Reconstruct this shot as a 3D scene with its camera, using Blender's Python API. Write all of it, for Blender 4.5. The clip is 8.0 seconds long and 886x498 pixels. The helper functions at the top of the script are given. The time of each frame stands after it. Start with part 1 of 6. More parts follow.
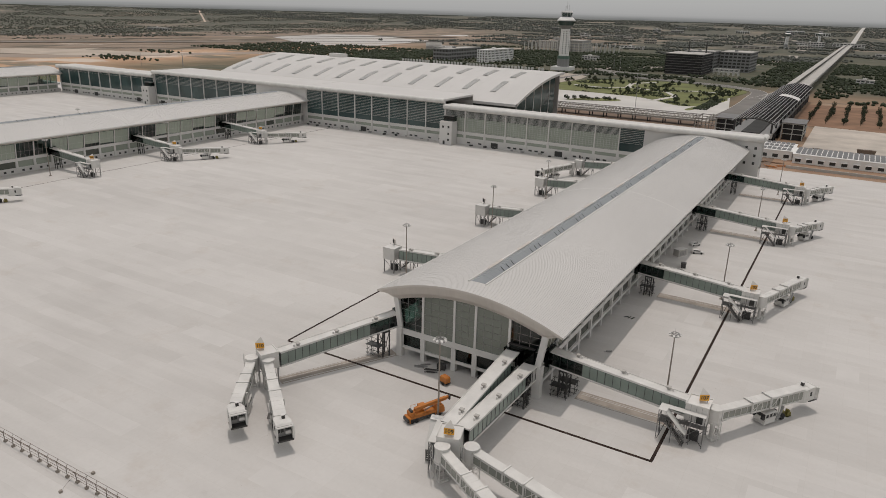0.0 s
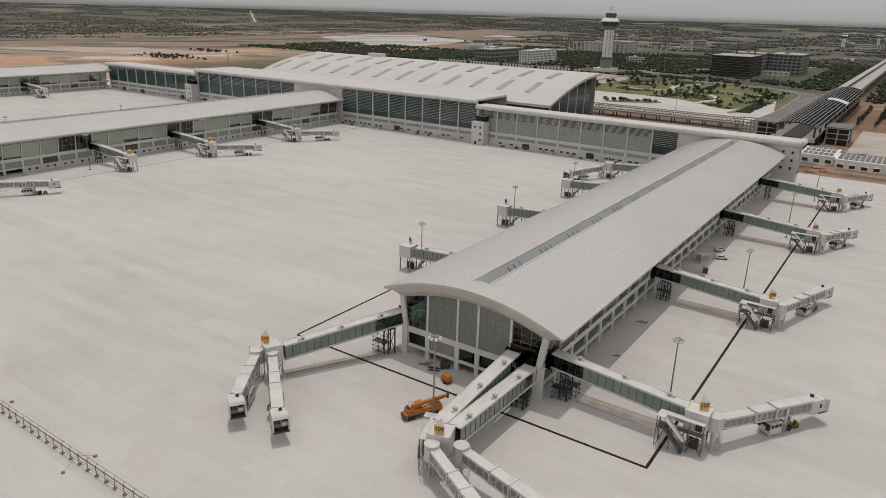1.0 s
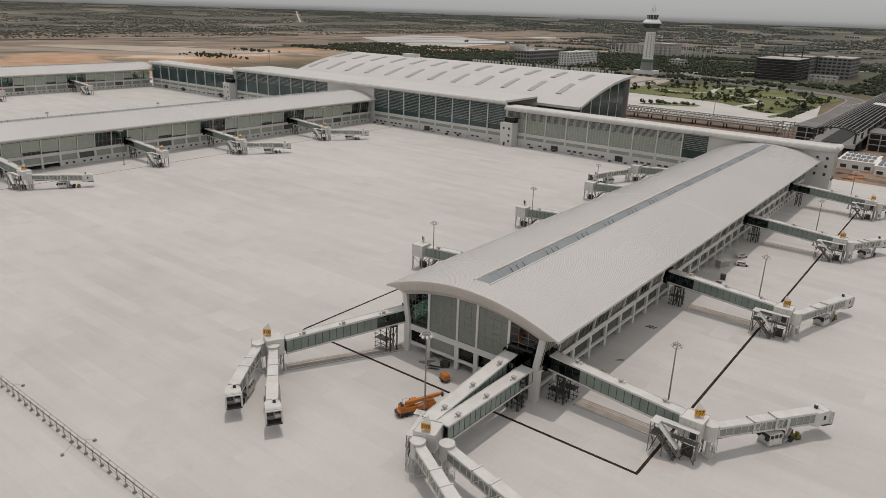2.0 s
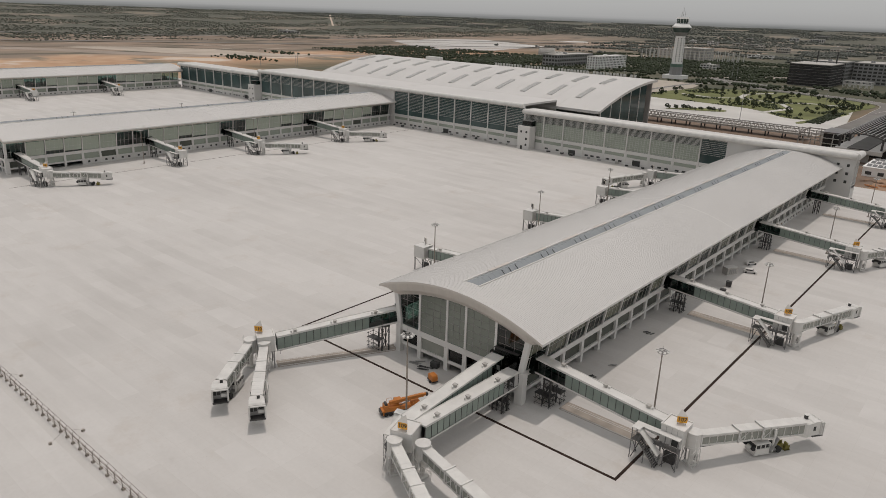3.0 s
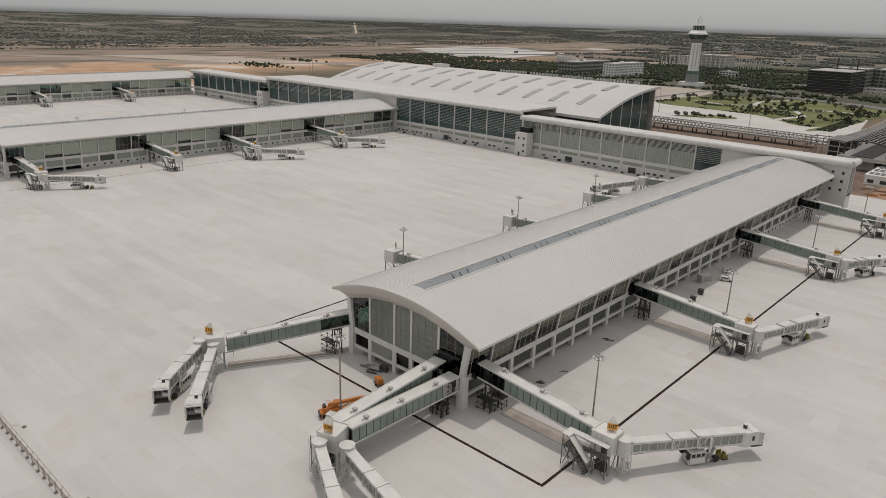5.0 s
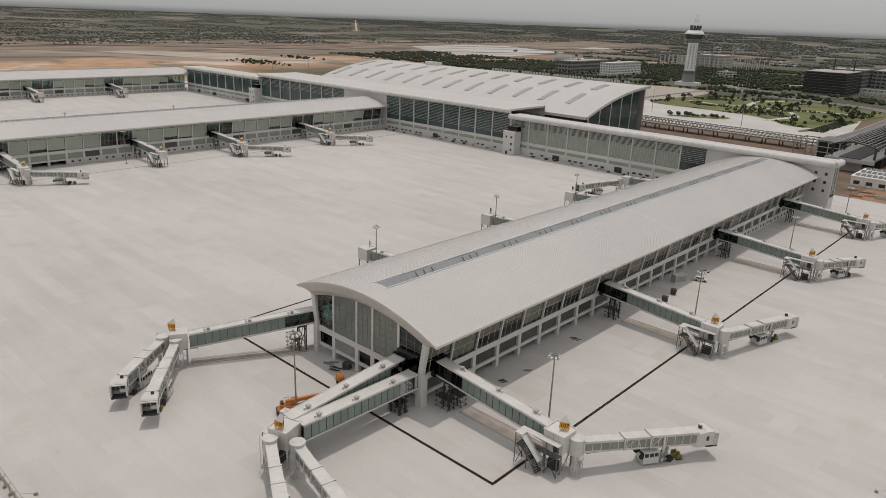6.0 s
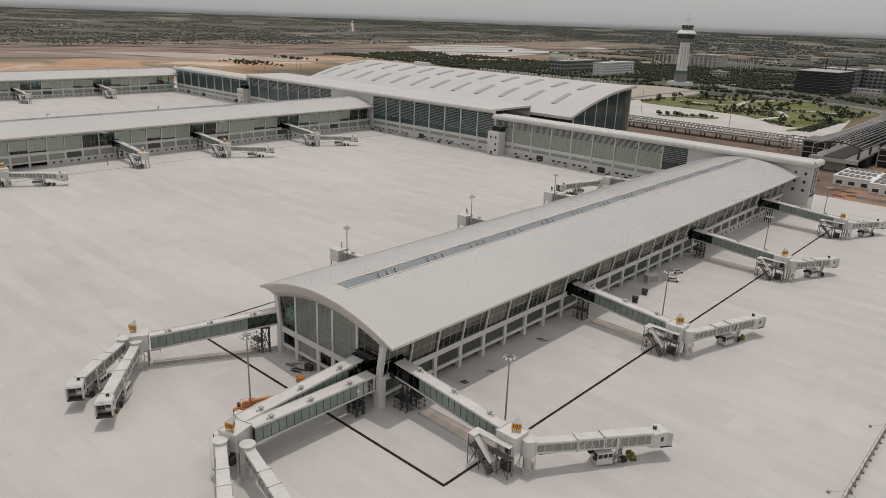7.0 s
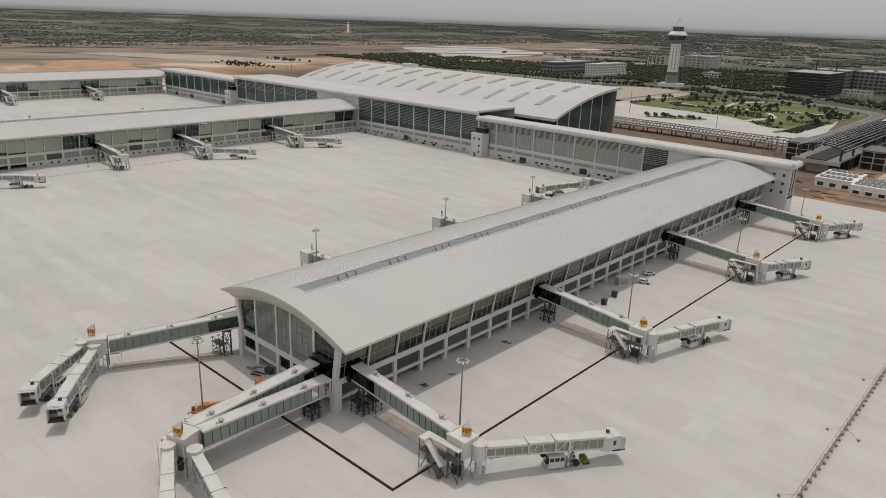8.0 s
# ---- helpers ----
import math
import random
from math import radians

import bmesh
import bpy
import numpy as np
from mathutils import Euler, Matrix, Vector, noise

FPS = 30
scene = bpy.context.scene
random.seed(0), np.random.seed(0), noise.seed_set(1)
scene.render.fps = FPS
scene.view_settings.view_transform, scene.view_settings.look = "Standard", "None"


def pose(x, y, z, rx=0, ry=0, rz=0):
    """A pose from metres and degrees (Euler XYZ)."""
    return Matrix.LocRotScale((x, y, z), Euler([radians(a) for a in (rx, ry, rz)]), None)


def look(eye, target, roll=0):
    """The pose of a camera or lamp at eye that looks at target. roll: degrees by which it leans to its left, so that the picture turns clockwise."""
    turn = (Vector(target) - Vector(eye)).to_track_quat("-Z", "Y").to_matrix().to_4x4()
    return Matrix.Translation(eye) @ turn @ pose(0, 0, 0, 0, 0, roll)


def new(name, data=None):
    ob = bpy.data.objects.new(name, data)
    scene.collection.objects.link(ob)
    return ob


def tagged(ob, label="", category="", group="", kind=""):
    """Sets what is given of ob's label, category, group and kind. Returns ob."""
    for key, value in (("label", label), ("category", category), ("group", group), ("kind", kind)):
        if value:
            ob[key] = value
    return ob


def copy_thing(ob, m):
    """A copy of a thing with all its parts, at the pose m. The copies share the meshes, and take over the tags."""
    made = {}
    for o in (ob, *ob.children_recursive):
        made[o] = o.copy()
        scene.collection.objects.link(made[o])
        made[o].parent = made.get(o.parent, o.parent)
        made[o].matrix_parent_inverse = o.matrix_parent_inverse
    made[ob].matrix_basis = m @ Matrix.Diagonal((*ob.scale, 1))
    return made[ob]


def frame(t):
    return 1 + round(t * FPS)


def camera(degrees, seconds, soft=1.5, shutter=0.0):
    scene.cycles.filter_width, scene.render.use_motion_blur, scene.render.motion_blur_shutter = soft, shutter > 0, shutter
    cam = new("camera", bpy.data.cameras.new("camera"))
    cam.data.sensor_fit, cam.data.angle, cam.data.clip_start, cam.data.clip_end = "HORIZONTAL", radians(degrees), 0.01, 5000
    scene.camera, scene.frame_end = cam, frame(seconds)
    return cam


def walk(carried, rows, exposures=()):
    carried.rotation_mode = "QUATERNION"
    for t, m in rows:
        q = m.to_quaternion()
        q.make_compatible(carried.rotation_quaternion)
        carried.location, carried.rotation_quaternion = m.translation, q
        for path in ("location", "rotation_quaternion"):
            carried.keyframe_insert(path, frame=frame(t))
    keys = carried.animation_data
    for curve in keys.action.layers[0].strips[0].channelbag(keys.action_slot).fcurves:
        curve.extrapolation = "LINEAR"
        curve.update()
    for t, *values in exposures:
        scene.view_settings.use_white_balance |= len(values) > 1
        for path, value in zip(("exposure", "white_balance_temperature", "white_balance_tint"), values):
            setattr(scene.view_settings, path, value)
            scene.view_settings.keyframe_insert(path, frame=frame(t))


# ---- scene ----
cam = camera(65.0, 8.0, soft=0.5)
PATH = [
    (0, (50.594, -130.532, 82.265), (49.642, -128.898, 81.615), 1.6),
    (0.5, (54.484, -128.428, 82.264), (53.483, -126.824, 81.612), 1.6),
    (1, (58.359, -126.201, 82.267), (57.303, -124.633, 81.615), 1.7),
    (1.5, (62.172, -123.842, 82.236), (61.065, -122.309, 81.584), 1.8),
    (3, (73.5, -115.896, 82.068), (72.282, -114.446, 81.422), 2.0),
    (3.5, (77.057, -113.116, 82.021), (75.812, -111.687, 81.384), 2.1),
    (4, (80.572, -110.155, 82.012), (79.312, -108.737, 81.377), 2.1),
    (5.3, (89.443, -102.43, 82.096), (88.164, -101.027, 81.467), 1.9),
    (5.5, (90.78, -101.198, 82.11), (89.501, -99.796, 81.477), 2.2),
    (6, (94.048, -98.009, 82.253), (92.772, -96.606, 81.62), 2.2),
    (6.5, (97.226, -94.909, 82.452), (95.95, -93.505, 81.819), 2.1),
    (7, (100.434, -91.701, 82.709), (99.16, -90.295, 82.076), 2.1),
    (7.5, (103.599, -88.532, 83.021), (102.325, -87.126, 82.387), 2.1),
    (8, (106.777, -85.194, 83.351), (105.507, -83.783, 82.721), 2.1),
]
walk(cam, [(t, look(eye, target, roll)) for t, eye, target, roll in PATH])

# ---- world, sun, exposure ----
scene.view_settings.exposure = -0.36
world = bpy.data.worlds.new("sky")
scene.world = world
world.use_nodes = True
wn, wl = world.node_tree.nodes, world.node_tree.links
sky = wn.new("ShaderNodeTexSky")
sky.sky_type, sky.sun_disc = "NISHITA", False
sky.sun_elevation, sky.sun_rotation = radians(78), math.atan2(-0.12, 0.175)
sky.air_density, sky.dust_density, sky.ozone_density, sky.altitude = 1.0, 1.0, 1.0, 100
hsv = wn.new("ShaderNodeHueSaturation")
hsv.inputs["Saturation"].default_value = 0.22
wl.new(sky.outputs[0], hsv.inputs["Color"])
wl.new(hsv.outputs[0], wn["Background"].inputs["Color"])
wn["Background"].inputs["Strength"].default_value = 0.05
haze, both_skies = wn.new("ShaderNodeBackground"), wn.new("ShaderNodeAddShader")
haze.inputs["Strength"].default_value = 0.59
# thin high haze, brighter and warmer towards the high sun
where, parts_of, climb, glow = wn.new("ShaderNodeTexCoord"), wn.new("ShaderNodeSeparateXYZ"), wn.new("ShaderNodeMapRange"), wn.new("ShaderNodeMix")
wl.new(where.outputs["Generated"], parts_of.inputs[0])
wl.new(parts_of.outputs[2], climb.inputs["Value"])
climb.inputs["From Min"].default_value, climb.inputs["From Max"].default_value = 0.08, 1.0
glow.data_type = "RGBA"
glow.inputs[6].default_value, glow.inputs[7].default_value = (0.50, 0.50, 0.505, 1), (1.13, 1.095, 1.055, 1)
wl.new(climb.outputs[0], glow.inputs[0])
wl.new(glow.outputs[2], haze.inputs["Color"])
wl.new(wn["Background"].outputs[0], both_skies.inputs[0])
wl.new(haze.outputs[0], both_skies.inputs[1])
wl.new(both_skies.outputs[0], wn["World Output"].inputs["Surface"])
sun = new("sun", bpy.data.lights.new("sun", "SUN"))
sun.data.energy, sun.data.angle, sun.data.color = 1.6, radians(0.9), (1.0, 0.905, 0.845)
sun.matrix_world = look((-120, 175, 1000), (0, 0, 0))


# ---- materials ----
def nodes_of(name):
    m = bpy.data.materials.new(name)
    m.use_nodes = True
    return m, m.node_tree.nodes, m.node_tree.links, m.node_tree.nodes["Principled BSDF"]


def mixed(n, l, fac, a, b, mode="MIX"):
    x = n.new("ShaderNodeMix")
    x.data_type, x.blend_type = "RGBA", mode
    for sock, val in ((x.inputs[0], fac), (x.inputs[6], a), (x.inputs[7], b)):
        if isinstance(val, bpy.types.NodeSocket):
            l.new(val, sock)
        elif isinstance(val, (int, float)):
            sock.default_value = val
        else:
            sock.default_value = (*val, 1)
    return x.outputs[2]


def noisy(n, l, scale, detail=4.0, stretch=None, rough=0.55):
    geo = n.new("ShaderNodeNewGeometry")
    tex = n.new("ShaderNodeTexNoise")
    tex.inputs["Scale"].default_value, tex.inputs["Detail"].default_value = scale, detail
    tex.inputs["Roughness"].default_value = rough
    src = geo.outputs["Position"]
    if stretch:
        mp = n.new("ShaderNodeMapping")
        mp.inputs["Scale"].default_value = stretch
        l.new(src, mp.inputs["Vector"])
        src = mp.outputs[0]
    l.new(src, tex.inputs["Vector"])
    return tex.outputs["Fac"]


def ramp(n, l, src, lo, hi):
    r = n.new("ShaderNodeMapRange")
    r.inputs["From Min"].default_value, r.inputs["From Max"].default_value = lo, hi
    l.new(src, r.inputs["Value"])
    return r.outputs[0]


def surface(name, col, rough=0.6, metal=0.0, var=0.18, s1=0.08, s2=1.5, bump=0.0, bscale=6.0, each=0.0, spec=0.5):
    m, n, l, p = nodes_of(name)
    dark = tuple(c * (1 - var) for c in col)
    lite = tuple(min(1, c * (1 + var * 0.6)) for c in col)
    f1 = ramp(n, l, noisy(n, l, s1), 0.3, 0.7)
    f2 = ramp(n, l, noisy(n, l, s2), 0.3, 0.7)
    c = mixed(n, l, f1, dark, lite)
    c = mixed(n, l, mixed(n, l, 0.55, f2, (0.5, 0.5, 0.5)), c, mixed(n, l, 0.5, c, dark))
    if each:
        oi = n.new("ShaderNodeObjectInfo")
        c = mixed(n, l, ramp(n, l, oi.outputs["Random"], 0.0, 1.0 / each), c, tuple(x * 0.55 for x in col))
    l.new(c, p.inputs["Base Color"])
    p.inputs["Roughness"].default_value, p.inputs["Metallic"].default_value = rough, metal
    p.inputs["Specular IOR Level"].default_value = spec
    if bump:
        b = n.new("ShaderNodeBump")
        b.inputs["Strength"].default_value, b.inputs["Distance"].default_value = bump, 0.05
        l.new(noisy(n, l, bscale), b.inputs["Height"])
        l.new(b.outputs[0], p.inputs["Normal"])
    return m


def glazing(name, tint, gloss_rough=0.03, ior=1.5):
    m, n, l, p = nodes_of(name)
    n.remove(p)
    tr, gl, fr, mx = n.new("ShaderNodeBsdfTransparent"), n.new("ShaderNodeBsdfGlossy"), n.new("ShaderNodeFresnel"), n.new("ShaderNodeMixShader")
    c = mixed(n, l, ramp(n, l, noisy(n, l, 0.3), 0.3, 0.7), tuple(x * 0.8 for x in tint), tint)
    l.new(c, tr.inputs["Color"])
    gl.inputs["Roughness"].default_value = gloss_rough
    fr.inputs["IOR"].default_value = ior
    l.new(fr.outputs[0], mx.inputs[0])
    l.new(tr.outputs[0], mx.inputs[1])
    l.new(gl.outputs[0], mx.inputs[2])
    l.new(mx.outputs[0], n["Material Output"].inputs["Surface"])
    return m


def apron_material():
    m, n, l, p = nodes_of("apron_concrete")
    big = ramp(n, l, noisy(n, l, 0.012, 5), 0.35, 0.65)
    streak = ramp(n, l, noisy(n, l, 1.0, 3, (0.035, 0.2, 1)), 0.35, 0.68)
    fine = ramp(n, l, noisy(n, l, 1.2, 6), 0.3, 0.7)
    c = mixed(n, l, big, (0.50, 0.482, 0.462), (0.58, 0.562, 0.54))
    c = mixed(n, l, mixed(n, l, 0.5, streak, (0, 0, 0)), c, (0.62, 0.60, 0.575))
    c = mixed(n, l, mixed(n, l, 0.82, fine, (0, 0, 0)), c, (0.44, 0.415, 0.39))
    geo = n.new("ShaderNodeNewGeometry")
    brick = n.new("ShaderNodeTexBrick")
    brick.offset, brick.squash = 0.0, 1.0
    for key, val in (("Scale", 1.0), ("Mortar Size", 0.035), ("Brick Width", 5.0), ("Row Height", 5.0), ("Bias", 0.0), ("Mortar Smooth", 0.3)):
        brick.inputs[key].default_value = val
    brick.inputs["Color1"].default_value = (1, 1, 1, 1)
    brick.inputs["Color2"].default_value = (0.975, 0.973, 0.97, 1)
    brick.inputs["Mortar"].default_value = (0.93, 0.925, 0.915, 1)
    l.new(geo.outputs["Position"], brick.inputs["Vector"])
    c = mixed(n, l, 1.0, c, brick.outputs["Color"], "MULTIPLY")
    # casting strips, each a shade of its own
    cast = n.new("ShaderNodeTexBrick")
    cast.offset, cast.squash = 0.37, 1.0
    for key, val in (("Scale", 1.0), ("Mortar Size", 0.0), ("Brick Width", 27.0), ("Row Height", 5.0), ("Bias", 0.0)):
        cast.inputs[key].default_value = val
    cast.inputs["Color1"].default_value = (1.025, 1.025, 1.025, 1)
    cast.inputs["Color2"].default_value = (0.945, 0.942, 0.938, 1)
    l.new(geo.outputs["Position"], cast.inputs["Vector"])
    c = mixed(n, l, 1.0, c, cast.outputs["Color"], "MULTIPLY")
    smear = ramp(n, l, noisy(n, l, 1.0, 5, (0.02, 0.11, 1), 0.6), 0.62, 0.74)
    c = mixed(n, l, mixed(n, l, 0.7, smear, (0, 0, 0)), c, (0.43, 0.405, 0.378))
    spots = ramp(n, l, noisy(n, l, 0.09, 6, None, 0.7), 0.66, 0.74)
    c = mixed(n, l, mixed(n, l, 0.75, spots, (0, 0, 0)), c, (0.36, 0.33, 0.30))
    dirt = ramp(n, l, noisy(n, l, 0.05, 8, None, 0.72), 0.56, 0.70)
    c = mixed(n, l, mixed(n, l, 0.62, dirt, (0, 0, 0)), c, (0.42, 0.365, 0.315))
    specks = ramp(n, l, noisy(n, l, 1.1, 3, None, 0.6), 0.73, 0.76)
    c = mixed(n, l, mixed(n, l, 0.5, specks, (0, 0, 0)), c, (0.22, 0.19, 0.165))
    l.new(c, p.inputs["Base Color"])
    p.inputs["Roughness"].default_value = 0.85
    return m


def ground_material():
    m, n, l, p = nodes_of("open_ground")
    geo = n.new("ShaderNodeNewGeometry")
    sep = n.new("ShaderNodeSeparateXYZ")
    l.new(geo.outputs["Position"], sep.inputs[0])
    scrub = mixed(n, l, ramp(n, l, noisy(n, l, 0.02, 6), 0.35, 0.65), (0.085, 0.088, 0.066), (0.128, 0.118, 0.09))
    scrub = mixed(n, l, mixed(n, l, 0.4, ramp(n, l, noisy(n, l, 0.12, 6), 0.45, 0.6), (0, 0, 0)), scrub, (0.045, 0.052, 0.032))
    scrub = mixed(n, l, ramp(n, l, noisy(n, l, 0.004, 6, None, 0.65), 0.53, 0.60), scrub, (0.205, 0.17, 0.128))
    soil = mixed(n, l, ramp(n, l, noisy(n, l, 0.02, 6), 0.35, 0.65), (0.40, 0.235, 0.135), (0.50, 0.34, 0.22))
    soil = mixed(n, l, ramp(n, l, noisy(n, l, 0.006, 5, (1, 2.5, 1)), 0.55, 0.62), soil, (0.20, 0.165, 0.115))
    soil = mixed(n, l, ramp(n, l, noisy(n, l, 0.009, 5), 0.58, 0.66), soil, (0.56, 0.47, 0.39))
    muted = mixed(n, l, ramp(n, l, noisy(n, l, 0.012, 6, (1, 0.5, 1)), 0.35, 0.65), (0.20, 0.155, 0.115), (0.31, 0.235, 0.175))
    muted = mixed(n, l, ramp(n, l, noisy(n, l, 0.008, 6, (1.6, 0.35, 1)), 0.52, 0.6), muted, (0.115, 0.10, 0.07))
    muted = mixed(n, l, ramp(n, l, noisy(n, l, 0.016, 6, (1.6, 0.3, 1)), 0.62, 0.68), muted, (0.46, 0.38, 0.31))
    wavy = n.new("ShaderNodeMath")
    wavy.operation = "MULTIPLY_ADD"
    wavy.inputs[1].default_value = 320
    l.new(noisy(n, l, 0.005, 5), wavy.inputs[0])
    l.new(sep.outputs[0], wavy.inputs[2])
    near_soil = ramp(n, l, wavy.outputs[0], -930, -860)
    soil2 = mixed(n, l, 0.6, soil, (0.19, 0.125, 0.08))
    close = n.new("ShaderNodeMath")
    close.operation = "MULTIPLY"
    l.new(near_soil, close.inputs[0])
    l.new(ramp(n, l, sep.outputs[1], 1450, 1150), close.inputs[1])
    soil = mixed(n, l, close.outputs[0], muted, soil)
    # bare earthworks lie west of the hall, up to the scrub
    west = n.new("ShaderNodeMath")
    west.operation = "ADD"
    l.new(sep.outputs[0], west.inputs[0])
    wob = ramp(n, l, noisy(n, l, 0.003, 5), 0.3, 0.7)
    wm = n.new("ShaderNodeMath")
    wm.operation = "MULTIPLY"
    wm.inputs[1].default_value = 260
    l.new(wob, wm.inputs[0])
    l.new(wm.outputs[0], west.inputs[1])
    inner = ramp(n, l, west.outputs[0], -1620, -1540)
    outer = ramp(n, l, west.outputs[0], -450, -480)
    both = n.new("ShaderNodeMath")
    both.operation = "MULTIPLY"
    l.new(inner, both.inputs[0])
    l.new(outer, both.inputs[1])
    south = n.new("ShaderNodeMath")
    south.operation = "MULTIPLY"
    l.new(both.outputs[0], south.inputs[0])
    l.new(ramp(n, l, sep.outputs[1], 2700, 2200), south.inputs[1])
    c = mixed(n, l, south.outputs[0], scrub, soil)
    # greener ground among the landside buildings
    green = mixed(n, l, ramp(n, l, noisy(n, l, 0.03, 6), 0.35, 0.65), (0.042, 0.052, 0.026), (0.10, 0.092, 0.055))
    zone = ramp(n, l, sep.outputs[0], -900, -780)
    for lo, hi in ((430, 480), (2300, 1500)):
        cut = n.new("ShaderNodeMath")
        cut.operation = "MULTIPLY"
        l.new(zone, cut.inputs[0])
        l.new(ramp(n, l, sep.outputs[1], lo, hi), cut.inputs[1])
        zone = cut.outputs[0]
    c = mixed(n, l, mixed(n, l, 0.2, zone, (0, 0, 0)), c, green)
    # red soil round the station and the orchard
    dx, dy = ramp(n, l, sep.outputs[0], -80, -40), ramp(n, l, sep.outputs[1], 900, 700)
    st = n.new("ShaderNodeMath")
    st.operation = "MULTIPLY"
    l.new(dx, st.inputs[0])
    l.new(dy, st.inputs[1])
    c = mixed(n, l, st.outputs[0], c, soil2)
    l.new(c, p.inputs["Base Color"])
    p.inputs["Roughness"].default_value = 0.95
    return m


APRON = apron_material()
EARTH = ground_material()
WHITE = surface("white_cladding", (0.66, 0.645, 0.62), 0.55, var=0.10, s1=0.05, s2=0.9)
BRIDGE_WHITE = surface("white_bridge_paint", (0.645, 0.63, 0.60), 0.5, var=0.14, s1=0.3, s2=3.0)
CONCRETE = surface("pale_concrete", (0.46, 0.44, 0.41), 0.8, var=0.2, s1=0.1, s2=2.0, bump=0.3)
ROOF = surface("roof_sheet", (0.575, 0.56, 0.54), 0.6, 0.0, var=0.07, s1=0.03, s2=0.5)
SEAM = surface("roof_seam", (0.56, 0.545, 0.525), 0.42, 0.0, var=0.05)
FASCIA = surface("fascia_panel", (0.60, 0.555, 0.505), 0.5, var=0.08, s1=0.1, s2=1.2, each=0.12)
# near-black for panes, and shade put into colour in openings and recesses
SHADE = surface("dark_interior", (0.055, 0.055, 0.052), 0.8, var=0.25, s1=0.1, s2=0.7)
FLOOR = surface("inside_floor", (0.22, 0.215, 0.205), 0.5, var=0.2, s1=0.1, s2=0.7)
GLASS = glazing("green_glass", (0.27, 0.41, 0.37), ior=1.65)
GLASS_DARK = glazing("dark_glass", (0.13, 0.21, 0.19))
PANEL_GLASS = surface("pale_green_glass", (0.235, 0.285, 0.25), 0.12, var=0.25, s1=0.25, s2=1.0, each=0.15)
FRONT_GLASS = surface("front_glass", (0.215, 0.232, 0.198), 0.08, var=0.12, s1=0.15, s2=0.6, each=0.4)
SKYGLASS = surface("skylight_glass", (0.265, 0.285, 0.295), 0.3, var=0.1, s1=0.1, s2=0.8)
STEEL = surface("grey_steel", (0.33, 0.325, 0.315), 0.5, 0.3, var=0.2, s1=0.3, s2=4)
DARKSTEEL = surface("dark_steel", (0.06, 0.058, 0.056), 0.55, 0.2, var=0.25, s1=0.3, s2=4)
BLACK = surface("black_rubber", (0.025, 0.025, 0.025), 0.8, var=0.2)
DRAIN = surface("drain_grating", (0.042, 0.026, 0.020), 0.9, var=0.5, s1=0.3, s2=3, spec=0.2)
TEAL_GLASS = surface("teal_glass", (0.06, 0.098, 0.096), 0.05, var=0.45, s1=0.06, s2=0.3, each=0.25)
OLIVE = surface("olive_paint", (0.20, 0.17, 0.035), 0.6, var=0.25, s1=0.5, s2=4)
GRID_SCREEN = surface("grey_green_glazing", (0.33, 0.365, 0.305), 0.18, var=0.14, s1=0.12, s2=0.5, each=0.12)
PALE_SLAB = surface("recast_concrete", (0.565, 0.545, 0.522), 0.85, var=0.06, s1=0.2, s2=1.5)
FENCE_WIRE = surface("rusty_wire", (0.13, 0.085, 0.06), 0.8, var=0.3)
FOOTING = surface("weathered_block", (0.30, 0.265, 0.225), 0.9, var=0.25)
LANE = surface("brown_lane", (0.36, 0.315, 0.27), 0.9, var=0.3, s1=0.25, s2=1.6)
FENCE = surface("weathered_fence_post", (0.15, 0.12, 0.095), 0.8, var=0.2)
ORANGE = surface("orange_paint", (0.50, 0.17, 0.025), 0.5, var=0.2, s1=0.5, s2=4)
SIGN = surface("sign_yellow", (0.74, 0.36, 0.03), 0.5, var=0.08)
TUNNEL_GLASS = surface("tunnel_glass", (0.275, 0.285, 0.25), 0.25, var=0.2, s1=0.3, s2=1.5, each=0.2)
SLIT = surface("slit_glass", (0.47, 0.47, 0.46), 0.4, var=0.12)
GABLE_GLASS = surface("gable_glass", (0.075, 0.105, 0.10), 0.06, var=0.35, s1=0.1, s2=0.5)
PURE = surface("bright_white_paint", (0.82, 0.81, 0.785), 0.55, var=0.06)
SOLAR = surface("solar_cell", (0.13, 0.128, 0.125), 0.3, var=0.2)
RIBSTEEL = surface("rib_steel", (0.17, 0.165, 0.16), 0.5, 0.2, var=0.25, s1=0.3, s2=4)
LOUVRE = surface("louvre_slat", (0.50, 0.50, 0.47), 0.5, var=0.12)
BLIND = surface("pale_blind", (0.41, 0.455, 0.38), 0.25, var=0.06, s1=0.1, s2=0.5, each=0.3)
OLIVE_BLIND = surface("olive_blind", (0.15, 0.152, 0.112), 0.25, var=0.15, s1=0.1, s2=0.5, each=0.35)
LOW_PANE = surface("dusty_window", (0.085, 0.092, 0.075), 0.25, var=0.3, s1=0.12, s2=0.8, each=0.35)
MAST_PAINT = surface("mast_paint", (0.30, 0.26, 0.22), 0.6, var=0.2, s1=0.4, s2=3)
LAWN = surface("lawn", (0.165, 0.178, 0.06), 0.95, var=0.45, s1=0.03, s2=0.4)
LEAF = surface("leaves", (0.030, 0.043, 0.015), 0.85, var=0.5, s1=0.05, s2=0.6, each=0.3)
BARK = surface("bark", (0.16, 0.12, 0.09), 0.9, var=0.3, s1=1, s2=8)
PAVING = surface("pale_paving", (0.55, 0.53, 0.50), 0.85, var=0.12, s1=0.03, s2=0.6)
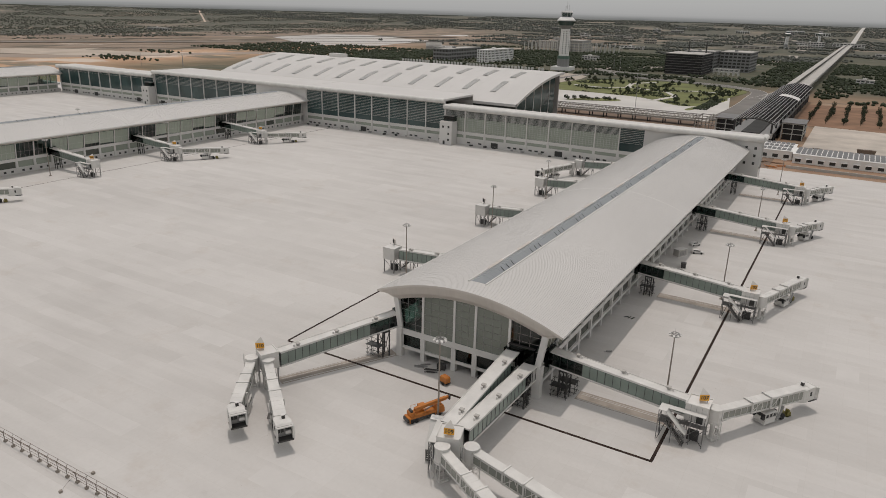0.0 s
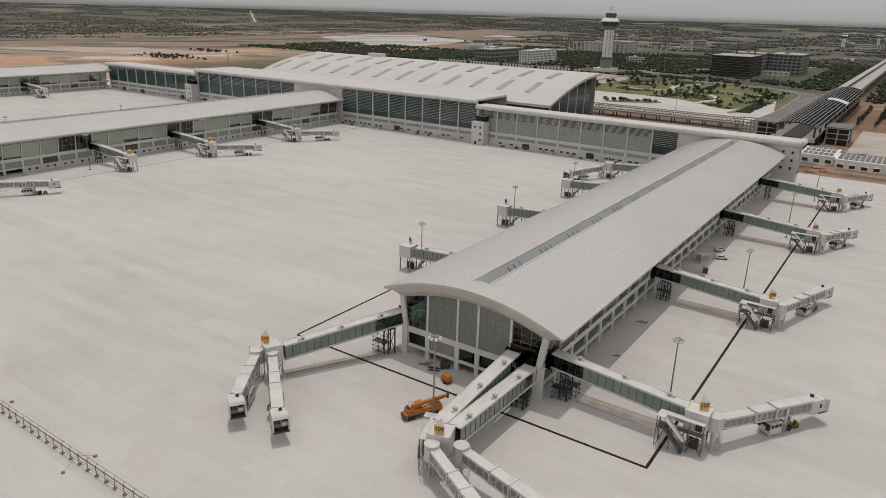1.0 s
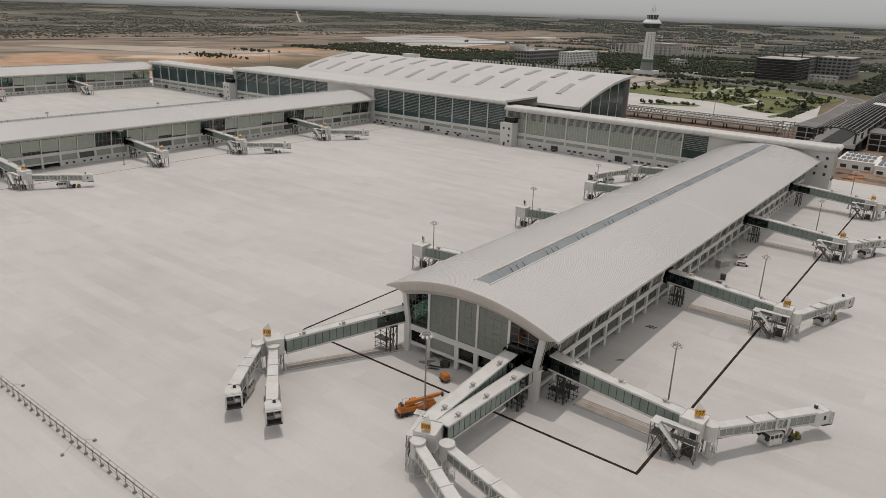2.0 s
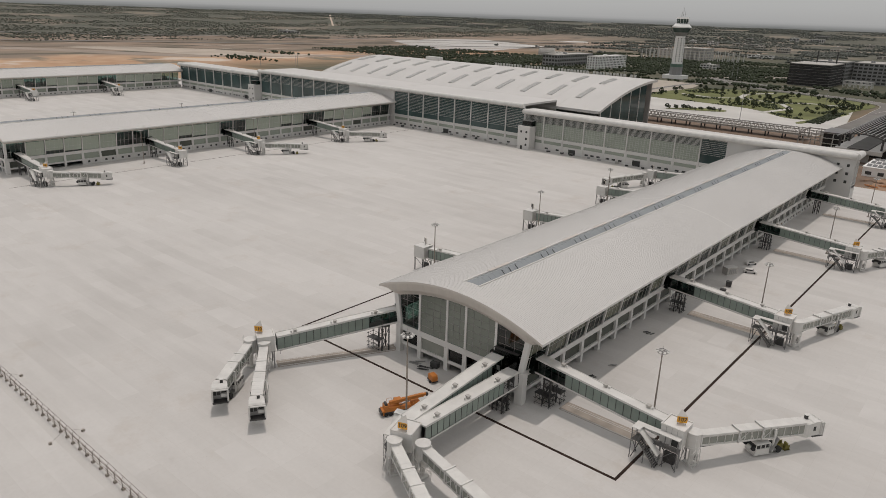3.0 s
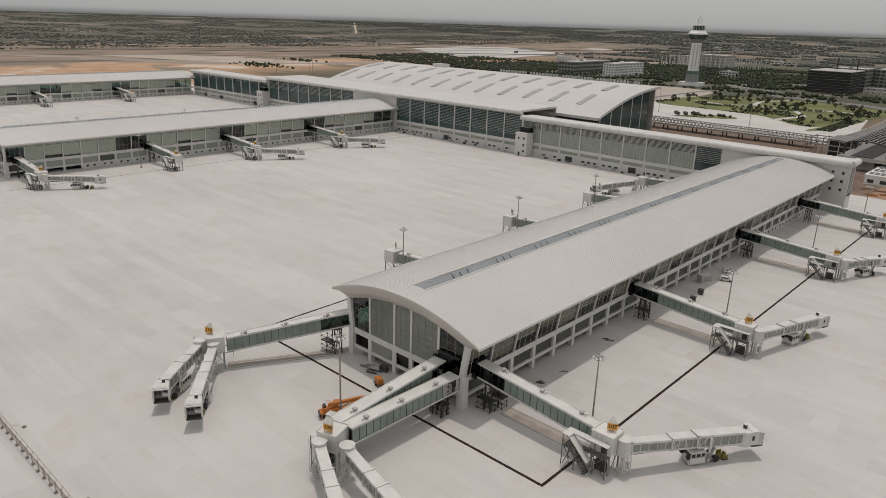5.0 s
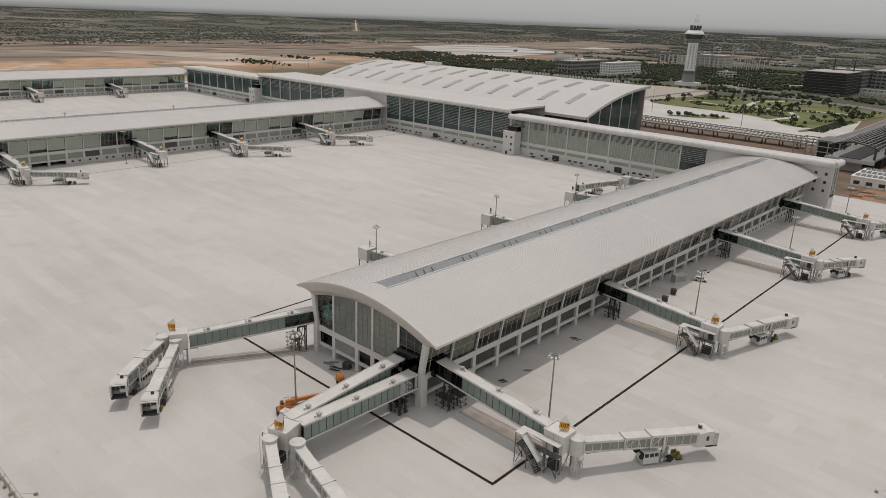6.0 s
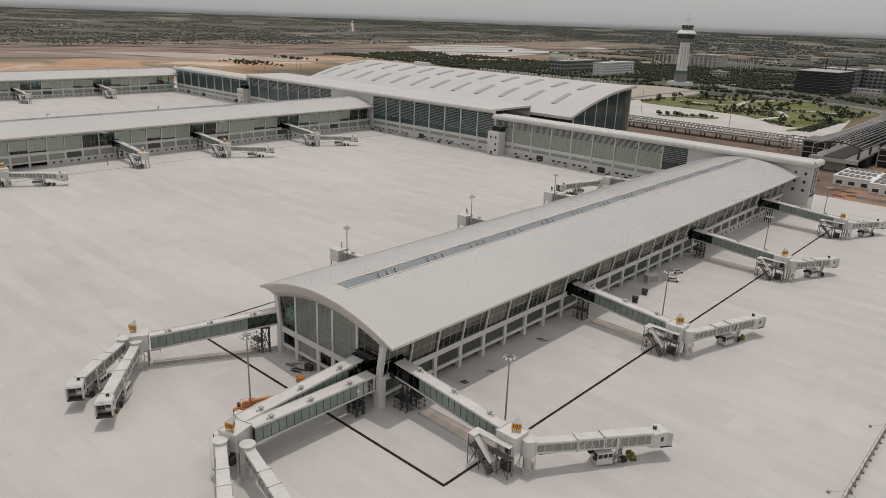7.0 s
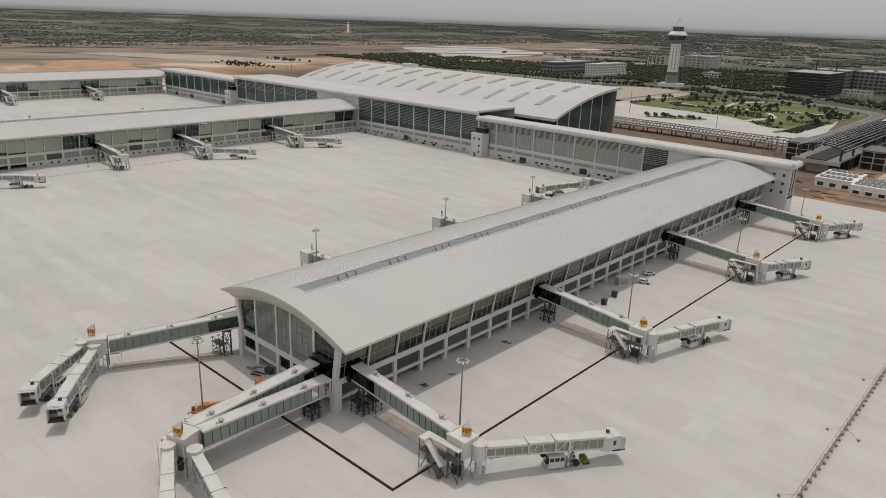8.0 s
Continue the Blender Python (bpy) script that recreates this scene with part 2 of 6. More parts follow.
ASPHALT = surface("road_asphalt", (0.20, 0.187, 0.172), 0.9, var=0.25, s1=0.03, s2=0.6)
SOILMAT = surface("red_soil", (0.33, 0.21, 0.135), 0.95, var=0.3, s1=0.05, s2=0.5)


# ---- mesh tools ----
class G:
    def __init__(self):
        self.v, self.f = [], []

    def add(self, v, f):
        k = len(self.v)
        self.v += [tuple(p) for p in v]
        self.f += [tuple(i + k for i in face) for face in f]
        return self

    def box(self, x0, y0, z0, x1, y1, z1):
        v = [(x, y, z) for z in (z0, z1) for y in (y0, y1) for x in (x0, x1)]
        return self.add(v, [(0, 2, 3, 1), (4, 5, 7, 6), (0, 1, 5, 4), (2, 6, 7, 3), (0, 4, 6, 2), (1, 3, 7, 5)])

    def bar(self, p, q, w, h, up=(0, 0, 1)):
        p, q, up = Vector(p), Vector(q), Vector(up)
        d = (q - p).normalized()
        if abs(d.dot(up)) > 0.98:
            up = Vector((0, 1, 0))
        s = d.cross(up).normalized() * (w / 2)
        u = s.cross(d).normalized() * (h / 2)
        v = [c + a * s + b * u for c in (p, q) for b in (-1, 1) for a in (-1, 1)]
        return self.add(v, [(0, 1, 3, 2), (4, 6, 7, 5), (0, 4, 5, 1), (2, 3, 7, 6), (0, 2, 6, 4), (1, 5, 7, 3)])

    def cyl(self, p, q, r0, r1=None, n=12):
        r1 = r0 if r1 is None else r1
        p, q = Vector(p), Vector(q)
        d = (q - p).normalized()
        a = d.orthogonal().normalized()
        b = d.cross(a)
        ring = [(math.cos(2 * math.pi * i / n) * a + math.sin(2 * math.pi * i / n) * b) for i in range(n)]
        v = [p + r0 * c for c in ring] + [q + r1 * c for c in ring]
        f = [(i, (i + 1) % n, n + (i + 1) % n, n + i) for i in range(n)]
        return self.add(v, f + [tuple(range(n))[::-1], tuple(range(n, 2 * n))])

    def strip(self, *curves):
        m = len(curves[0])
        v = [p for c in curves for p in c]
        return self.add(v, [(j * m + i, j * m + i + 1, (j + 1) * m + i + 1, (j + 1) * m + i) for j in range(len(curves) - 1) for i in range(m - 1)])

    def prism(self, poly, vec):
        vec = Vector(vec)
        n = len(poly)
        v = [Vector(p) for p in poly] + [Vector(p) + vec for p in poly]
        return self.add(v, [tuple(range(n))[::-1], tuple(range(n, 2 * n))] + [(i, (i + 1) % n, n + (i + 1) % n, n + i) for i in range(n)])

    def mesh(self, name, mat, smooth=False):
        me = bpy.data.meshes.new(name)
        me.from_pydata(self.v, [], self.f)
        me.materials.append(mat)
        if smooth:
            me.polygons.foreach_set("use_smooth", [True] * len(me.polygons))
        me.update()
        return me


def part(name, g, material, parent, label="", at=None, smooth=False):
    me = g if isinstance(g, bpy.types.Mesh) else g.mesh(name, material, smooth)
    ob = new(name, me)
    ob.parent = parent
    if at is not None:
        ob.matrix_basis = at
    return tagged(ob, label)


def thing(name, m, label, category, group="", kind=""):
    ob = new(name)
    ob.matrix_basis = m
    return tagged(ob, label, category, group, kind)


def solid(name, g, material, label, category, kind="", group="", at=None, smooth=False):
    ob = new(name, g.mesh(name, material, smooth))
    if at is not None:
        ob.matrix_basis = at
    return tagged(ob, label, category, group, kind)


# ---- ground ----
def far_rise(x, y):
    d = math.hypot(x, y + 100)
    k = min(1, max(0, (d - 2300) / 2500))
    return 46 * k * k * (3 - 2 * k)


def build_ground():
    ticks = sorted({round(s * (60 * i + 7 * i ** 2)) for i in range(23) for s in (-1, 1)})
    g = G()
    n = len(ticks)
    for y in ticks:
        for x in ticks:
            r = math.hypot(x, y)
            k = min(1, 4860 / r) if r > 0 else 1
            x2, y2 = x * k, y * k
            g.v.append((x2, y2, -0.25 + far_rise(x2, y2) + (3 * noise.noise((x2 * 0.004, y2 * 0.004, 0)) if r > 1900 else 0)))
    g.f = [(j * n + i, j * n + i + 1, (j + 1) * n + i + 1, (j + 1) * n + i) for j in range(n - 1) for i in range(n - 1)]
    solid("ground", g, EARTH, "red earth and dry scrub plain reaching the horizon", "ground", "structure", smooth=True)


build_ground()


def distance_backdrop():
    m, n, l, p = nodes_of("painted_haze")
    n.remove(p)
    geo, sep = n.new("ShaderNodeNewGeometry"), n.new("ShaderNodeSeparateXYZ")
    l.new(geo.outputs["Position"], sep.inputs[0])
    # aerial haze is painted into the glow, paler and clearer with height
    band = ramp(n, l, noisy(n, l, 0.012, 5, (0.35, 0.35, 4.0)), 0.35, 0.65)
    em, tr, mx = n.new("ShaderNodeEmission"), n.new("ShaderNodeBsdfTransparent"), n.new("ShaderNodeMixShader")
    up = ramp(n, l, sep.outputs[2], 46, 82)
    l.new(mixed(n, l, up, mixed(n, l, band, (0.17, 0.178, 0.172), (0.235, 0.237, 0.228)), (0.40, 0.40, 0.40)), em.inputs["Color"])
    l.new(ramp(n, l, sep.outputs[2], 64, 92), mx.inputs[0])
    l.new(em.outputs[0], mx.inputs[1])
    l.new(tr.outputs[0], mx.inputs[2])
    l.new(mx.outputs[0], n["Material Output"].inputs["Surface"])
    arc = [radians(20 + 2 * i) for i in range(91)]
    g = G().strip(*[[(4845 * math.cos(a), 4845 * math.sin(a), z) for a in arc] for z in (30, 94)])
    solid("backdrop", g, m, "glowing backdrop of grey far woodland with painted haze fading into the sky", "backdrop", "structure")


distance_backdrop()
solid("apron", G().box(-850, -420, -0.6, 330, 309, 0), APRON, "pale clean concrete aircraft apron with faint slab joints", "apron", "structure")


for x, y, w, d in ((15, 34, 5, 5), (19, 61, 5, 10), (46, -12, 10, 5), (58, 48, 5, 10), (-33, -56, 10, 5), (-92, -22, 15, 5), (66, 92, 5, 5), (12, 118, 10, 5)):
    solid("recast_slab", G().box(x + 0.04, y + 0.04, -0.2, x + w - 0.04, y + d - 0.04, 0.005), PALE_SLAB, "paler recast concrete slab in the apron", "slab", "structure")


def drain(x0, y0, x1, y1):
    solid("drain_channel", G().box(x0, y0, -0.2, x1, y1, 0.012), DRAIN, "dark slotted drain channel across the concrete apron", "drain", "structure")


drain(-65.6, -10.2, 28.9, -9.5)
drain(28.3, -9.5, 28.95, 262)
drain(-65.9, -9.5, -65.25, 262)
drain(-273.3, -9.5, -272.9, 262)


# ---- piers ----
CX, HALF, EAVE = -18.5, 18.5, 24.2


def top_z(d):
    return 22.1 - 5.1 * (d / EAVE) ** 2


def under_z(d):
    d = abs(d)
    return 18.4 - 3.6 * (d / 19.7) ** 2 if d < 19.7 else 14.8 + (d - 19.7) / (EAVE - 19.7) * 1.75


def build_pier(m, closed=False):
    pier = thing("pier_building", m, "long white concourse pier with arched metal roof and green glazing", "building", "terminal piers")
    L = 264
    ds = [EAVE * (i / 12 - 1) for i in range(25)]
    roof = G().strip(*[[(CX + d, y, top_z(d)) for d in ds] for y in (-1.9, 60, 114.6)], )
    roof.strip(*[[(CX + d, y, top_z(d)) for d in ds] for y in (114.6, 190, L + 1)])
    roof.strip([(CX + d, -1.9, top_z(d)) for d in ds], [(CX + d, -1.9, top_z(d) - 0.55) for d in ds])
    for s in (-1, 1):
        roof.strip([(CX + s * EAVE, y, top_z(EAVE)) for y in (-1.9, L + 1)], [(CX + s * EAVE, y, top_z(EAVE) - 0.55) for y in (-1.9, L + 1)])
    roof_ob = part("roof", roof, ROOF, pier, "arched pale grey standing-seam metal roof", smooth=False)
    seams = G()
    for i in range(1, 440):
        y = -1.9 + 0.605 * i
        seams.strip(*[[(CX + d, y + a, top_z(d) + b) for d in ds] for a, b in ((-0.04, -0.01), (-0.03, 0.04), (0.03, 0.04), (0.04, -0.01))])
    tagged(part("roof_seam", seams, SEAM, roof_ob, "thin raised roof seams"), kind="stuff")
    for y, w in ((114.6, 0.28),):
        part("roof_joint", G().strip(*[[(CX + d, y + a * w, top_z(d) + b) for d in ds] for a, b in ((-1, 0.0), (-0.7, 0.1), (0.7, 0.1), (1, 0.0))]), WHITE, roof_ob, "pale roof expansion joint")
    for s in (-1, 1):
        part("eave_trim", G().bar((CX + s * EAVE, -1.9, 16.75), (CX + s * EAVE, L, 16.75), 0.14, 0.62), WHITE, roof_ob)
    soffit = G().strip(*[[(CX + d, y, under_z(d)) for d in ds] for y in (0, L + 1)])
    part("soffit", soffit, FASCIA, pier)
    part("fascia_backing", G().strip([(CX + d, -1.82, top_z(d) - 0.5) for d in ds], [(CX + d, 0.05, under_z(d)) for d in ds]), FASCIA, pier)
    nn = 58
    fascia = part("fascia", G().strip([(CX + d, -1.96, top_z(d) + 0.06) for d in ds], [(CX + d, -1.98, top_z(d) - 0.5) for d in ds]), FASCIA, pier)
    for i in range(nn):
        d0, d1 = (EAVE * (2 * (i + e) / nn - 1) for e in (0.03, 0.97))
        dm = (d0 + d1) / 2
        v = [(d0, -1.93, top_z(d0) - 0.5), (d1, -1.93, top_z(d1) - 0.5), (d1, -0.05, under_z(d1)), (d0, -0.05, under_z(d0))]
        # a bulging lower middle keeps the nose rounded
        mid = [(d, -1.35, (top_z(d) - 0.5) * 0.42 + under_z(d) * 0.58) for d in (d0, d1)]
        q = [(CX + x, y, z) for x, y, z in (v[0], v[1], mid[1], v[2], v[3], mid[0])]
        part("fascia_panel", G().add(q, [(0, 1, 2, 5), (5, 2, 3, 4)]), FASCIA, fascia)
    # skylight along the ridge
    sk = part("skylight", G().add([(CX - 2.1, 4.6, 22.0), (CX + 2.1, 4.6, 22.0), (CX, 7.4, 22.8), (CX - 2.1, 257, 22.0), (CX + 2.1, 257, 22.0), (CX, 254.5, 22.8)],
              [(0, 1, 2), (0, 2, 5, 3), (1, 4, 5, 2), (3, 5, 4)]), SKYGLASS, pier, "grey glazed ridge skylight with small open vents")
    part("skylight_curb", G().box(CX + 2.1, 4.4, 21.9, CX + 2.45, 257, 22.25).box(CX - 2.45, 4.4, 21.9, CX - 2.1, 257, 22.25), WHITE, sk)
    bars = G()
    for i in range(1, 125):
        y = 6 + 2 * i
        for s in (-1, 1):
            bars.bar((CX + s * 2.1, y, 22.03), (CX, y, 22.83), 0.045, 0.04)
    tagged(part("glazing_grid", bars, SKYGLASS, sk), kind="stuff")
    vent = G().add([(0, -0.5, 0), (0, 0.5, 0), (-1.15, 0.5, 1.0), (-1.15, -0.5, 1.0), (0.05, -0.5, 0.05), (0.05, 0.5, 0.05), (-1.1, 0.5, 1.07), (-1.1, -0.5, 1.07)],
                   [(0, 1, 2, 3), (4, 7, 6, 5), (0, 3, 7, 4), (1, 5, 6, 2), (0, 4, 5, 1), (2, 6, 7, 3)]).mesh("vent", BLACK)
    for k in range(14):
        for j in range(3):
            part("vent", vent, BLACK, sk, at=pose(CX + 1.95, 15.0 + 17.2 * k + 2.8 * j, 22.1, 0, 0, 0) @ Matrix.Diagonal((0.9, 0.22, 0.9, 1)))
    flap = G().box(-0.55, 0, -0.06, 0.15, 2.6, 0.0).mesh("flap", FASCIA)
    for k in range(14):
        for j in range(3):
            part("flap", flap, FASCIA, sk, at=pose(CX - 1.9, 14.0 + 17.2 * k + 2.8 * j, 22.3, 0, 20, 0))
    # floors and core
    part("upper_floor", G().box(-36.2, 0.9, 6.0, -0.8, L, 7.2), FLOOR, pier)
    # near-black colour imitates the shade under the upper floor
    part("core", G().box(-31.5, 7, 0, -5.5, L, 6.0), SHADE, pier, "recessed ground floor wall coloured near black for its shade")
    inner = G()
    for i in range(15):
        for x in (-10, -27):
            inner.cyl((x, 9 + 18 * i, 7.2), (x, 9 + 18 * i, 18.2), 0.5, n=10)
    tagged(part("inner_column", inner, WHITE, pier), kind="stuff")
    inside = G()
    for i in range(14):
        inside.box(-24, 16 + 18 * i, 7.2, -13, 22 + 18 * i, 10.2)
    tagged(part("inner_room", inside, CONCRETE, pier), kind="stuff")
    # side walls
    col = G().box(-0.55, -0.55, 0, 0.55, 0.55, 6.1).mesh("column", WHITE)
    pane2 = G().box(-0.03, 0.6, 2.75, 0.03, 8.4, 5.95).mesh("window_pane", LOW_PANE)
    pane3 = G().box(-0.03, 0.6, 2.75, 0.03, 8.4, 5.95).mesh("window_pane", GRID_SCREEN)
    for s in (-1, 1):
        X = lambda d: CX + s * (HALF + d)
        side = part("side_wall", G().box(min(X(-0.9), X(0.06)), 0.61, 5.95, max(X(-0.9), X(0.06)), L, 7.5), WHITE, pier, "white concrete frame wall")
        part("lower_beam", G().box(min(X(-0.85), X(-0.05)), 0.61, 2.05, max(X(-0.85), X(-0.05)), L, 2.8), WHITE, side)
        part("sill_line", G().box(min(X(0.06), X(0.2)), 0.61, 7.25, max(X(0.06), X(0.2)), L, 7.5), WHITE, side)
        glass = G().add([(0.0, 0.2, 7.5), (0.0, 8.8, 7.5), (s * 1.1, 8.8, 14.85), (s * 1.1, 0.2, 14.85)], [(0, 1, 2, 3)]).mesh("pane", GLASS)
        mull = G().bar((0.05 * s, 0, 7.45), (s * 1.3, 0, 15.4), 0.42, 0.75, (s, 0, 0)).mesh("mullion", WHITE)
        thin = G()
        for f in (0.42,):
            thin.bar((s * (1.1 * f + 0.04), 0.2, 7.5 + 7.35 * f), (s * (1.1 * f + 0.04), 8.8, 7.5 + 7.35 * f), 0.12, 0.09)
        for e in (2.25, 4.5, 6.75):
            thin.bar((0.06 * s, e, 7.5), (s * 1.16, e, 14.85), 0.06, 0.12, (s, 0, 0))
        thin = thin.mesh("transom", LOUVRE)
        if closed and s < 0:
            long_pane = G().strip([(X(0), 0.2, 7.5), (X(0), L, 7.5)], [(X(1.1), 0.2, 14.85), (X(1.1), L, 14.85)])
            part("pane", long_pane, GLASS, side)
            part("infill_wall", G().box(X(-0.3), 0.61, 0, X(-0.8), L, 5.95), WHITE, side)
            continue
        for i in range(30):
            y = 9 * i
            if i:
                part("column", col, WHITE, side, at=pose(X(-0.5), y, 0))
                part("mullion", mull, WHITE, side, at=pose(X(0), y, 0))
            if i < 29:
                part("pane", glass, GLASS, side, at=pose(X(0), y, 0))
                f = (0.5, 0.9, 0.62, 0.55, 0.4, 0.9, 0.55, 0.7)[(i * 5 + i // 3) % 8]
                if closed:
                    f = 0.0 if i % 7 in (0, 6) else (0.99, 0.9, 0.78, 0.99)[i * 3 % 4]
                if f:
                    q = 14.85 - 7.3 * f
                    w0 = 0.35 if closed else 0.75
                    out = 0.03 if closed else 0.05
                    e = s * (1.1 * (q - 7.5) / 7.35 + out)
                    part("screen", G().add([(e, w0, q), (e, 9 - w0, q), (s * (1.08 + out), 9 - w0, 14.6), (s * (1.08 + out), w0, 14.6)], [(0, 1, 2, 3)]), BLIND if closed else OLIVE_BLIND, side, at=pose(X(0), y, 0))
                tagged(part("transom", thin, LOUVRE, side, at=pose(X(0), y, 0)), kind="stuff")
                part("window_pane", pane3 if closed and i % 5 else pane2, LOW_PANE, side, at=pose(X(-0.6), y, 0))
        slot = G().box(-0.05, 0, 0.7, 0.05, 1.2, 1.7).mesh("small_window", SHADE)
        # solid stretch towards the hall, with small windows
        part("infill_wall", G().box(min(X(-0.8), X(-0.25)), 36 if closed else 180, 0, max(X(-0.8), X(-0.25)), L, 2.1), WHITE, side)
        for i in range(4 if closed else 20, 29):
            for e in (2.2, 5.8):
                part("small_window", slot, SHADE, side, at=pose(X(-0.22), 9 * i + e, 0))
    # gable front
    xs = [-37.0, -30.5, -21.8, -16.15, -7.5, 0.0]
    front = part("front_wall", G().box(-36.4, -0.06, 5.95, -0.6, 0.9, 7.5), WHITE, pier, "white framed gable wall with tall glazing")
    part("lower_beam", G().box(-36.4, 0.0, 2.05, -0.6, 0.85, 2.8), WHITE, front)
    for i, x in enumerate(xs):
        if i in (0, 5):
            w = 0.95 if i == 5 else 0.75
            part("corner_column", G().box(x - w, -w, 0, x + w, w, 7.75), WHITE, front, "square panelled corner column")
            s = 1 if i == 5 else -1
            part("raking_column", G().bar((x - s * 0.1, 0, 7.7), (x + s * 1.15, 0, 15.5), 1.0, 1.3, (1, 0, 0)), WHITE, front)
        else:
            part("column", G().box(x - 0.6, -0.12, 0, x + 0.6, 0.95, 6.0), WHITE, front)
            part("mullion", G().box(x - 0.3, -0.12, 7.4, x + 0.3, 0.5, under_z(x - CX) + 0.2), WHITE, front)
    for a, b in zip(xs, xs[1:]):
        n = 8
        top = [(a + (b - a) * k / n, 0.15, under_z(a + (b - a) * k / n - CX) + 0.1) for k in range(n + 1)]
        part("pane", G().strip([(p[0], 0.15, 7.5) for p in top], top), GLASS, front)
        tb = G()
        k = max(3, round((b - a) / 2.2))
        for j in range(1, k):
            x = a + (b - a) * j / k
            tb.box(x - 0.03, 0.06, 7.5, x + 0.03, 0.11, under_z(x - CX))
        for zz in range(1, 7):
            z = 7.5 + 1.72 * zz
            span = [p[0] for p in top if under_z(p[0] - CX) > z + 0.3]
            if len(span) > 1:
                tb.box(min(span), 0.05, z - 0.03, max(span), 0.1, z + 0.03)
        if -31 < a < -8:
            part("screen", G().strip([(p[0], 0.12, 7.6) for p in top], [(p[0], 0.12, p[2] - 0.2) for p in top]), FRONT_GLASS, front)
        tagged(part("transom", tb, STEEL, front), kind="stuff")
        part("window_pane", G().box(a + 0.6, 0.35, 2.8, b - 0.6, 0.4, 5.95), TUNNEL_GLASS if -35 < a < -25 else GLASS_DARK, front)
    link = part("glass_link", G().box(-7.1, -0.7, 7.55, -1.0, 0.05, 11.6), GLASS_DARK, front, "dark glazed link to the walkways")
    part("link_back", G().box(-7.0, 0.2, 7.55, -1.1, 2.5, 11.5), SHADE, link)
    part("link_roof", G().box(-7.3, -0.8, 11.6, -0.9, 0.04, 11.75), DARKSTEEL, link)
    return pier


near_pier = build_pier(pose(0, 0, 0))
build_pier(pose(-302, 0, 0), True)
build_pier(pose(-604, 0, 0), True)


# ---- terminal ----
def nose(x0, x1, y, z0, z1, depth):
    prof = [(0, z0)]
    for i in range(9):
        a = -math.pi / 2 + math.pi * i / 8
        prof.append((-depth * 0.35 - depth * 0.65 * math.cos(a), (z0 + z1) / 2 + (z1 - z0) / 2 * math.sin(a)))
    prof.append((0, z1))
    return G().prism([(x0, y + p, z) for p, z in prof], (x1 - x0, 0, 0))


